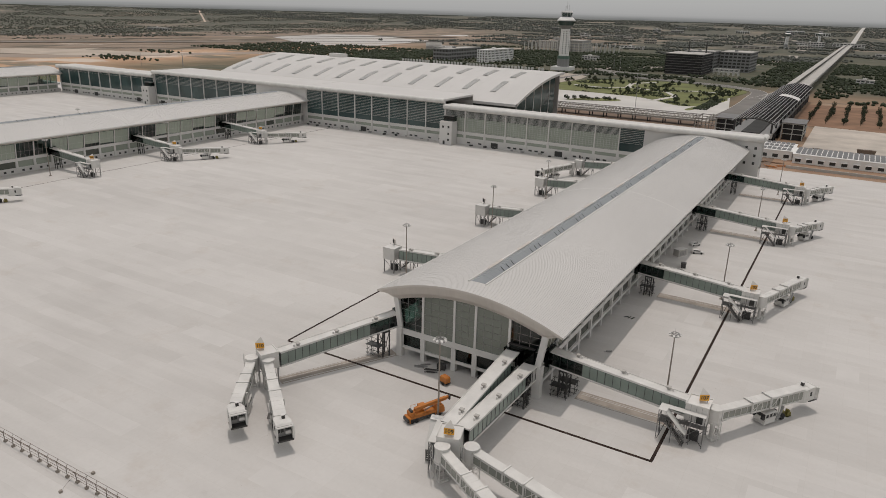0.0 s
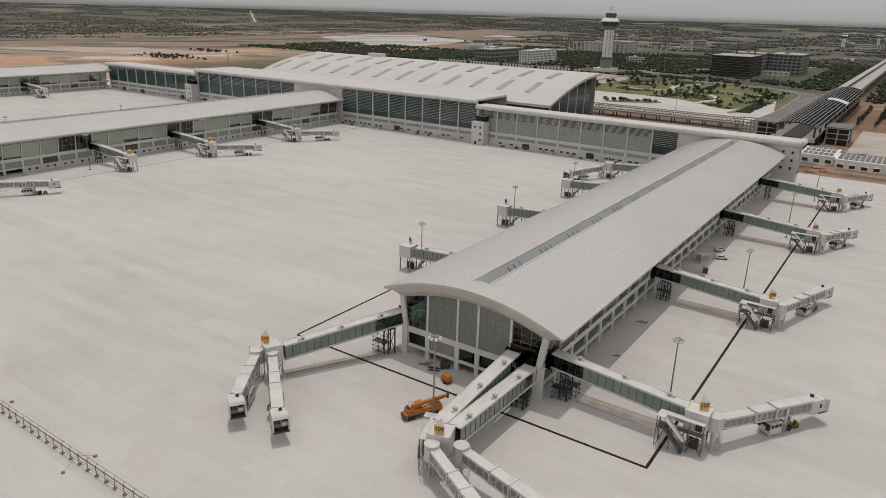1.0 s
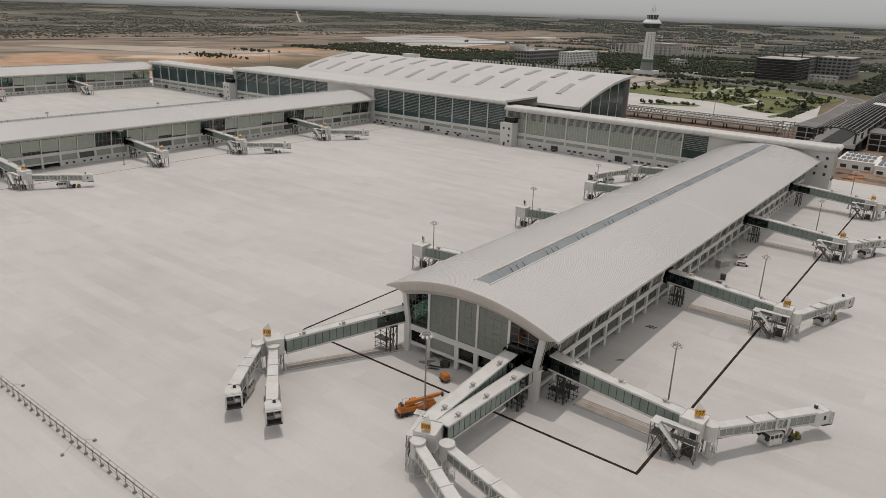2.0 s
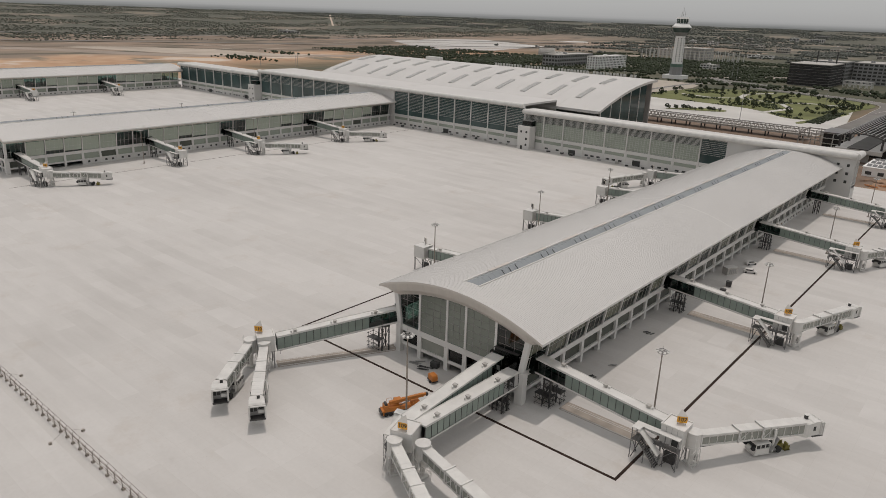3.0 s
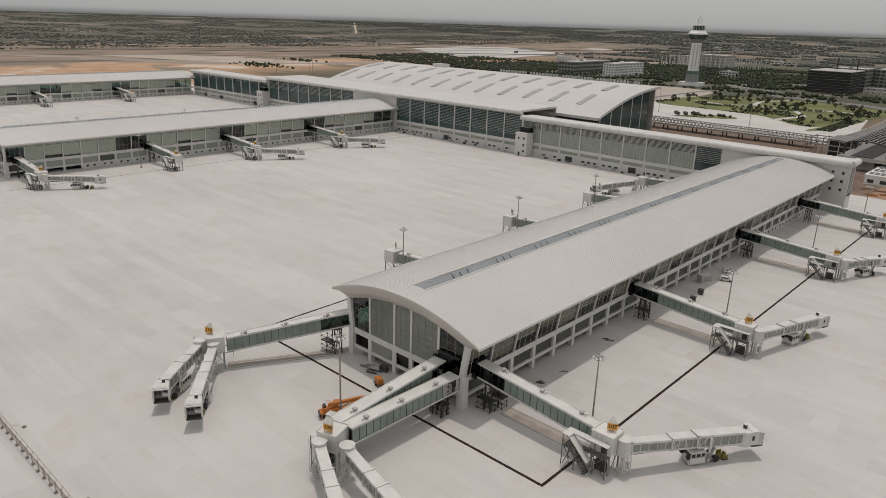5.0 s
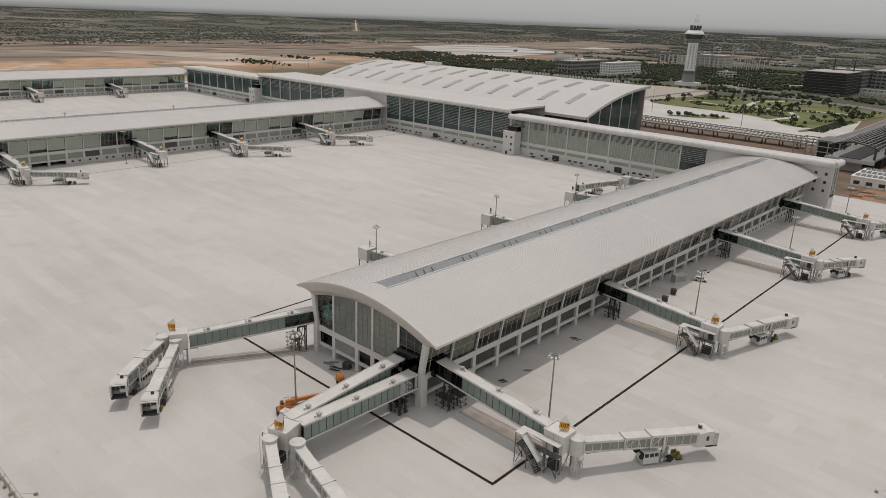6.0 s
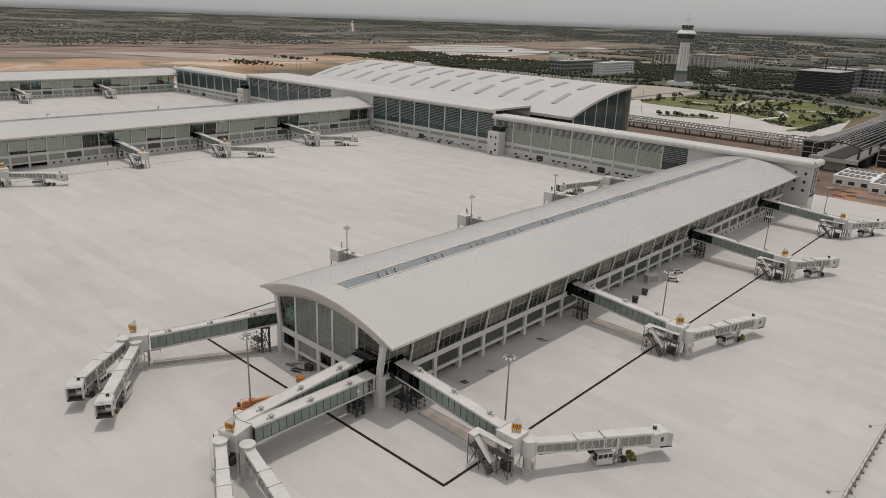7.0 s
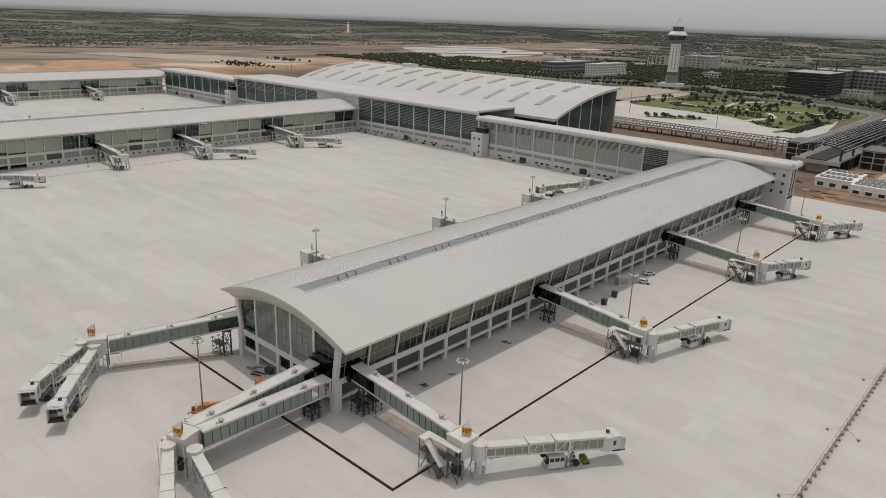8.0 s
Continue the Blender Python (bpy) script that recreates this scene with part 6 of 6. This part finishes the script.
for i, (x, y) in enumerate(((-700, 2600), (-560, 2750), (-480, 2400), (-350, 2900), (-250, 2650), (120, 2300), (-820, 2500), (-900, 2900), (-300, 2100), (60, 1900))):
    block("storage_building", x, y, x + 50 + 9 * i, y + 22, 7 + i % 4, 2, 8, WHITE if i % 2 else TANWALL, "low pale building far off among trees")


for i in range(26):
    a = rs.uniform(-0.42, 0.06)
    r = rs.uniform(1700, 3600)
    x, y = r * math.sin(a), r * math.cos(a)
    if -60 < x < 20:
        continue
    block("storage_building", x, y, x + rs.uniform(16, 60), y + rs.uniform(12, 26), rs.uniform(6, 14) + far_rise(x, y), 2, 6, rs.choice([WHITE, PURE, TANWALL, GREYWALL]), "low pale building far off among trees")
bare = thing("concrete_frame", pose(-640, 1400, 0), "rows of bare pale concrete columns on a cleared site", "building")
for i in range(22):
    for j in range(2):
        part("post", G().box(10 * i, 40 * j, 0, 10 * i + 1.6, 40 * j + 1.6, 17 + 3 * (i % 3)), PAVING, bare)


def netted_block():
    b = thing("scaffolded_building", pose(-214, 978, 0), "dark netted building under construction with concrete floors", "building")
    for k in range(8):
        part("floor_slab", G().box(0, 0, 3.7 * k, 52, 74, 3.7 * k + 0.4), CONCRETE, b)
        part("netting", G().box(-0.8, -0.8, 3.7 * k + 0.7, 52.8, -0.7, 3.7 * k + 3.5).box(-0.8, -0.7, 3.7 * k + 0.7, -0.7, 74, 3.7 * k + 3.5).box(52.7, -0.7, 3.7 * k + 0.7, 52.8, 74, 3.7 * k + 3.5), NET, b)
    part("core", G().box(6, 6, 0, 46, 68, 29), SHADE, b)
    part("roof", G().box(-1, -1, 29.2, 53, 75, 30), CONCRETE, b)
    for x in (18, 44):
        part("crane_mast", G().box(x, 60, 30, x + 1.6, 61.6, 46), DARKSTEEL, b)
    fr = thing("concrete_frame", pose(-150, 1010, 0), "bare white concrete frame of an unfinished building", "building")
    for i in range(6):
        for j in range(3):
            part("post", G().box(7 * i, 8 * j, 0, 7 * i + 0.8, 8 * j + 0.8, 9), WHITE, fr)
    for z in (4.4, 8.6):
        for j in range(3):
            part("beam", G().box(0, 8 * j, z, 35.8, 8 * j + 0.8, z + 0.8), WHITE, fr)


netted_block()


def tower(m, h, r, label):
    t = thing("control_tower", m, label, "tower", "towers")
    k = h / 86
    part("podium", G().box(-16 * k, -12 * k, 0, 16 * k, 12 * k, 5 * k), PURE, t)
    shaft = part("shaft", G().cyl((0, 0, 0), (0, 0, 58 * k), 8.9 * k, 7.3 * k, 10), PURE, t, "white tapering shaft with slot windows")
    part("green_band", G().cyl((0, 0, 16 * k), (0, 0, 20 * k), 9.8 * k, 9.6 * k, 10), surface("green_band", (0.10, 0.17, 0.13), 0.6) if "tall" in label else GREYWALL, shaft)
    part("stone_base", G().cyl((0, 0, 5 * k), (0, 0, 16 * k), 9.9 * k, 9.6 * k, 10), GREYWALL, shaft)
    for i in range(11):
        for a in (-54, -90, -18):
            rr = (8.9 - 1.6 * (24 + 3 * i) / 58) * k * 0.955
            part("slot_window", G().box(-0.9 * k, -0.15, -0.7 * k, 0.9 * k, 0.3, 0.7 * k), SHADE, shaft, at=pose(rr * math.cos(radians(a)), rr * math.sin(radians(a)), (24 + 3 * i) * k, 0, 0, a + 90))
    drum = part("drum", G().cyl((0, 0, 57 * k), (0, 0, 60 * k), 7.3 * k, 9.4 * k, 20).cyl((0, 0, 60 * k), (0, 0, 62 * k), 9.4 * k, 10.6 * k, 20), GREYWALL, t, "flaring grey gallery")
    part("gallery_glass", G().cyl((0, 0, 62 * k), (0, 0, 68 * k), 10.8 * k, 14.2 * k, 20), GABLE_GLASS, drum, "dark green flared gallery glazing")
    part("gallery_rail", G().cyl((0, 0, 68 * k), (0, 0, 69.6 * k), 14.5 * k, 14.4 * k, 20), PURE, drum, "white gallery ring")
    part("gallery_roof", G().cyl((0, 0, 69.6 * k), (0, 0, 73.5 * k), 13.8 * k, 9.6 * k, 20), PURE, drum, "white sloping gallery roof")
    cab = part("cab", G().cyl((0, 0, 73.5 * k), (0, 0, 79.5 * k), 7.9 * k, 9.0 * k, 12), GABLE_GLASS, t, "glazed control cab")
    for i in range(12):
        a = 2 * math.pi * i / 12
        part("cab_post", G().bar((7.5 * k * math.cos(a), 7.5 * k * math.sin(a), 73.5 * k), (8.9 * k * math.cos(a), 8.9 * k * math.sin(a), 79.5 * k), 0.35 * k, 0.35 * k), PURE, cab)
    part("cab_roof", G().cyl((0, 0, 79.5 * k), (0, 0, 82 * k), 9.6 * k, 8.6 * k, 12), PURE, cab)
    for x, y, z in ((0, 0, 94), (2.5, 1, 90), (-3, 1, 89), (-1, -3, 88)):
        part("antenna", G().cyl((x * k, y * k, 82 * k), (x * k, y * k, z * k), 0.2 * k, n=5), STEEL, cab)
    return t


tower(pose(-352, 910, 0) @ Matrix.Diagonal((0.95, 0.95, 1.05, 1)), 86, 9, "tall white airport control tower with dark flared gallery")
tower(pose(-172, 2250, 0), 52, 5, "white far radar tower on the plain")
tower(pose(-110, 2650, 0), 48, 5, "white far radar tower on the plain")


# ---- truss footbridge behind the terminal ----
TRUSS_PAINT = surface("truss_paint", (0.36, 0.335, 0.305), 0.6, var=0.2, s1=0.2, s2=2)


def truss():
    t = thing("truss_walkway", pose(0, 0, 0), "long elevated walkway with white zigzag truss sides", "walkway")
    x0, x1, y0, y1 = -198, -56, 452, 462
    part("deck", G().box(x0, y0, 3.6, x1, y1, 4.4), CONCRETE, t)
    for y in (y0, y1):
        part("chord", G().box(x0, y - 0.25, 8.0, x1, y + 0.25, 8.6), TRUSS_PAINT, t)
        part("chord", G().box(x0, y - 0.25, 4.4, x1, y + 0.25, 5.0), TRUSS_PAINT, t)
        for i in range(47):
            x = x0 + 3 * i
            part("diagonal", G().bar((x, y, 4.7), (x + 1.5, y, 8.2), 0.3, 0.35).bar((x + 1.5, y, 8.2), (x + 3, y, 4.7), 0.3, 0.35), TRUSS_PAINT, t)
    for i in range(36):
        part("roof_rib", G().box(x0 + 4 * i, y0, 8.6, x0 + 4 * i + 0.4, y1, 8.9), STEEL, t)
    for i in range(12):
        for y in (y0 + 1, y1 - 1):
            part("post", G().box(x0 + 12.5 * i, y - 0.4, -0.2, x0 + 12.5 * i + 0.8, y + 0.4, 3.6), DARKSTEEL, t)
    g = thing("steel_frame", pose(-56, 430, 0), "unfinished dark steel frame beside the station", "frame")
    for i in range(5):
        for j in range(3):
            part("post", G().box(8 * i, 14 * j, -0.2, 8 * i + 0.6, 14 * j + 0.6, 9), TRUSS_PAINT, g)
    for j in range(3):
        for z in (4.5, 9):
            part("beam", G().box(0, 14 * j, z, 32.6, 14 * j + 0.6, z + 0.6), TRUSS_PAINT, g)
    for i in range(5):
        part("beam", G().box(8 * i, 0, 9.6, 8 * i + 0.5, 28.6, 10.1), TRUSS_PAINT, g)


truss()


# ---- railway station and viaduct ----
def station():
    s = thing("railway_station", pose(0, 0, 0), "unfinished elevated railway station with dark ribbed roof", "station")
    x0, x1, y0, y1 = -24, 4, 392, 720
    arch = lambda x: 17.5 - 3.2 * ((x + 10) / 14) ** 2
    xs = [x0 + (x1 - x0) * i / 12 for i in range(13)]
    for i in range(42):
        y = y0 + (y1 - y0) * i / 41
        rib = G()
        for a, b in zip(xs, xs[1:]):
            rib.bar((a, y, arch(a)), (b, y, arch(b)), 0.5, 0.7)
        part("roof_rib", rib, DARKSTEEL, s)
    for x in xs:
        part("purlin", G().box(x - 0.22, y0, arch(x) + 0.35, x + 0.22, y1, arch(x) + 0.7), STEEL, s)
    part("roof_sheet", G().strip(*[[(x, y, arch(x) + 0.9) for x in xs[5:]] for y in (560, 580)]), WHITE, s, "one white finished roof sheet")
    part("roof_deck", G().strip(*[[(x, y, arch(x) - 0.5) for x in xs] for y in (470, y1)]), NET, s, "dark roof lining")
    part("platform", G().box(x0 + 1, y0 - 6, 7.2, x1 - 1, y1, 8.4), STEEL, s)
    part("track_slab", G().box(-16, y0 - 6, 8.4, -4, y1, 9.0), SHADE, s)
    for i in range(12):
        y = y0 + 29 * i
        for x in (x0 + 1.5, x1 - 2.5):
            part("column", G().box(x, y, -0.2, x + 1.2, y + 1.2, 14.8), DARKSTEEL, s)
        part("pier", G().box(-16, y, -0.2, -4, y + 2, 7.2), CONCRETE, s)
    part("front_beam", G().box(x0, y0 - 6.4, 6.0, x1, y0 - 6, 8.4), CONCRETE, s)
    part("dark_infill", G().box(x0 + 2, y0 + 25, -0.2, x1 - 2, y1, 7.0), NET, s)
    for y0b, xb in ((430, 5), (425, -40)):
        w = thing("stair_tower", pose(xb, y0b, 0), "dark steel framed station stair tower", "tower", "station stairs")
        part("core", G().box(1, 1, -0.2, 14, 26, 11), NET, w)
        for x in (0, 7, 14):
            for y in (0, 27):
                part("post", G().box(x, y, -0.2, x + 0.6, y + 0.6, 11.5), LOUVRE, w)
        for z in (3.8, 7.4, 11):
            part("beam", G().box(0, -0.1, z, 14.6, 0.5, z + 0.5).box(14.1, 0.5, z, 14.7, 27.6, z + 0.5), LOUVRE, w)
        part("roof", G().box(-0.5, -0.5, 11.5, 15.2, 28, 12), RIBSTEEL, w)
    v = thing("railway_viaduct", pose(0, 0, 0), "long pale concrete railway viaduct running to the horizon", "viaduct")
    part("deck", G().box(-16, 720, 8.2, -4, 2600, 9.8), CONCRETE, v)
    part("parapet", G().box(-16.3, 720, 9.8, -16, 2600, 11.2).box(-4, 720, 9.8, -3.7, 2600, 11.2), PAVING, v)
    part("second_deck", G().box(-29, 735, 8.2, -22, 2600, 9.4), CONCRETE, v)
    for i in range(62):
        part("pier", G().box(-12, 735 + 30 * i, -0.3, -8, 737.5 + 30 * i, 8.2), CONCRETE, v)
        part("pier", G().box(-27, 735 + 30 * i, -0.3, -24, 737.5 + 30 * i, 8.2), CONCRETE, v)
    bed = [[(x, y, max(9.6, far_rise(-10, y) + 3)) for x in (-18, -2)] for y in range(2590, 4840, 90)]
    solid("far_track", G().strip(*bed), PAVING, "pale track bed running on to the horizon", "track", "structure")


station()


# ---- service buildings with solar roofs ----
def solar_house(x0, y0, x1, y1, h, cols, rows, label):
    b = thing("service_building", pose(x0, y0, 0), label, "building", "service buildings")
    w, d = x1 - x0, y1 - y0
    wall = part("wall", G().box(0, 0, -0.2, w, d, h), PURE, b)
    roof = part("roof", G().box(-0.4, -0.4, h, w + 0.4, d + 0.4, h + 0.35), PURE, b)
    me = G().add([(0, 0, 0.3), (2.3, 0, 0.3), (2.3, 4.6, 0.9), (0, 4.6, 0.9), (0, 0, 0.24), (2.3, 0, 0.24), (2.3, 4.6, 0.84), (0, 4.6, 0.84)], [(0, 1, 2, 3), (7, 6, 5, 4), (0, 4, 5, 1), (2, 6, 7, 3), (1, 5, 6, 2), (3, 7, 4, 0)]).mesh("solar_panel", SOLAR)
    for i in range(cols):
        for j in range(rows):
            part("solar_panel", me, SOLAR, roof, at=pose(1.2 + (w - 4.7) * i / max(1, cols - 1), 2 + (d - 8) * j / max(1, rows - 1), h + 0.35))
    n = max(2, int(w / 6))
    for i in range(n):
        part("window", G().box(w * (i + 0.25) / n, -0.06, 0.9, w * (i + 0.75) / n, 0.06, 2.9), SHADE, wall)
        if w > 30:
            part("awning", G().add([(w * (i + 0.2) / n, -1.5, 3.0), (w * (i + 0.8) / n, -1.5, 3.0), (w * (i + 0.8) / n, 0, 3.5), (w * (i + 0.2) / n, 0, 3.5)], [(0, 1, 2, 3), (3, 2, 1, 0)]), PURE, wall)
    return b


solar_house(1.5, 346, 20.5, 378, 5.0, 6, 3, "white service building with solar panels on its roof")
solar_house(21.5, 338, 96, 362, 5.2, 26, 3, "long white service building with solar roof and awnings")
solid("boundary_wall", G().box(20, 318, -0.2, 200, 318.6, 1.6), CONCRETE, "low concrete wall along the apron edge", "wall", "structure")
flat("service_yard", [(11.5, 309), (200, 309), (200, 338), (11.5, 346)], -0.06, SOILMAT, "red bare soil in front of the service buildings", "soil")
for i, (x, y, mat) in enumerate(((14, 330, SOILMAT), (18, 322, ORANGE), (6, 330, SOILMAT), (24, 392, SOILMAT), (18, 404, SOILMAT), (12, 316, ORANGE), (30, 400, BARK), (16, 412, BARK), (-20, 372, BARK), (-34, 352, ORANGE), (-8, 350, SHADE), (-48, 366, BARK), (-30, 384, SOILMAT), (-4, 380, STEEL), (-62, 392, SHADE), (-44, 340, CONCRETE), (-14, 332, BARK))):
    pile(x, y, 5.0, 12, mat, "heap of rusty building material on bare soil", 30 * i)
sk = thing("skip_container", pose(60, 400, 0), "rusty brown open skip on the pale yard", "skip")
part("body", G().prism([(-5, -1.4, 0.1), (5, -1.4, 0.1), (5.5, -1.4, 2.6), (-5.5, -1.4, 2.6)], (0, 2.8, 0)), BARK, sk)
part("rim", G().box(-5.6, -1.5, 2.6, 5.6, -1.3, 2.8).box(-5.6, 1.3, 2.6, 5.6, 1.5, 2.8), BARK, sk)

# lone mast on the plain, lamp posts
def track(pts, w, mat, label):
    pts = [Vector((*p, 0)) for p in pts]
    rows = []
    for i, a in enumerate(pts):
        d = (pts[min(i + 1, len(pts) - 1)] - pts[max(i - 1, 0)]).normalized()
        n = Vector((-d.y, d.x, 0))
        rows.append([tuple(a + n * w * e / 2 + Vector((0, 0, 1.2 + far_rise(a.x, a.y)))) for e in (-1, 1)])
    solid("dirt_track", G().strip(*rows), mat, label, "track", "structure")


track([(-2280, 1915), (-2500, 2100), (-2800, 2350), (-3150, 2645), (-3500, 2940), (-3640, 3058)], 8, surface("pale_track", (0.55, 0.45, 0.36), 0.95, var=0.15), "straight pale dirt track across the scrub plain")
DUSTY = surface("grey_earth", (0.27, 0.215, 0.165), 0.95, var=0.3, s1=0.01, s2=0.1)
for k in range(7):
    track([(-2300 + 130 * k, -300 + 12 * k), (-1900 + 110 * k, 500 + 10 * k), (-1480 + 110 * k, 1250 + 30 * k), (-1100 + 90 * k, 1900 + 60 * k)][:4 - k % 2], (26, 8, 14, 6, 20, 7, 10)[k], (ASPHALT, SOILMAT, DUSTY, DUSTY, ASPHALT, SOILMAT, DUSTY)[k], "long unfinished runway strip over bare earth")
vault = thing("arched_hangar", pose(-775, 1190, 0, 0, 0, 30), "white hangar with a rounded roof among trees", "building")
part("roof", G().strip(*[[(x, 20 * math.cos(a), 4 + 12 * math.sin(a)) for a in [math.pi * i / 14 for i in range(15)]] for x in (0, 34)]), WHITE, vault)
part("wall", G().prism([(0, 20 * math.cos(math.pi * i / 14), 4 + 12 * math.sin(math.pi * i / 14)) for i in range(15)] + [(0, -20, 0), (0, 20, 0)], (34, 0, 0)), PAVING, vault)
part("annexe", G().box(34, -12, 0, 60, 14, 9), WHITE, vault)
LP = thing("lamp_post", pose(-600, 520, 0), "thin grey lamp post", "lamp post", "lamp posts")
part("pole", G().cyl((0, 0, 0), (0, 0, 22), 0.3, 0.15, 6), STEEL, LP)
part("lamp", G().box(-1.2, -0.3, 21.8, 1.2, 0.3, 22.1), WHITE, LP)
for x, y in ((-680, 470), (-740, 520), (-640, 560), (-800, 500), (-560, 600), (-130, 530), (-175, 690), (-100, 700), (-230, 560), (-330, 700), (-300, 1000), (-260, 900)):
    copy_thing(LP, pose(x, y, 0))

# small clutter along the foot of the terminal
for i in range(26):
    x = -295 + 9.6 * i + rs.uniform(-2, 2)
    if -182 < x < -168:
        continue
    b = thing("service_crate", pose(x, 261.5 + rs.uniform(-1.5, 1), 0, 0, 0, rs.uniform(0, 90)), "small dark equipment crate by the terminal wall", "crate", "terminal clutter")
    w, h = rs.uniform(0.5, 1.3), rs.uniform(0.6, 1.6)
    part("body", G().box(-w, -0.6, 0.1, w, 0.6, h), rs.choice([SHADE, CONCRETE, STEEL, DARKSTEEL]), b)
    part("lid", G().box(-w - 0.05, -0.65, h, w + 0.05, 0.65, h + 0.1), STEEL, b)
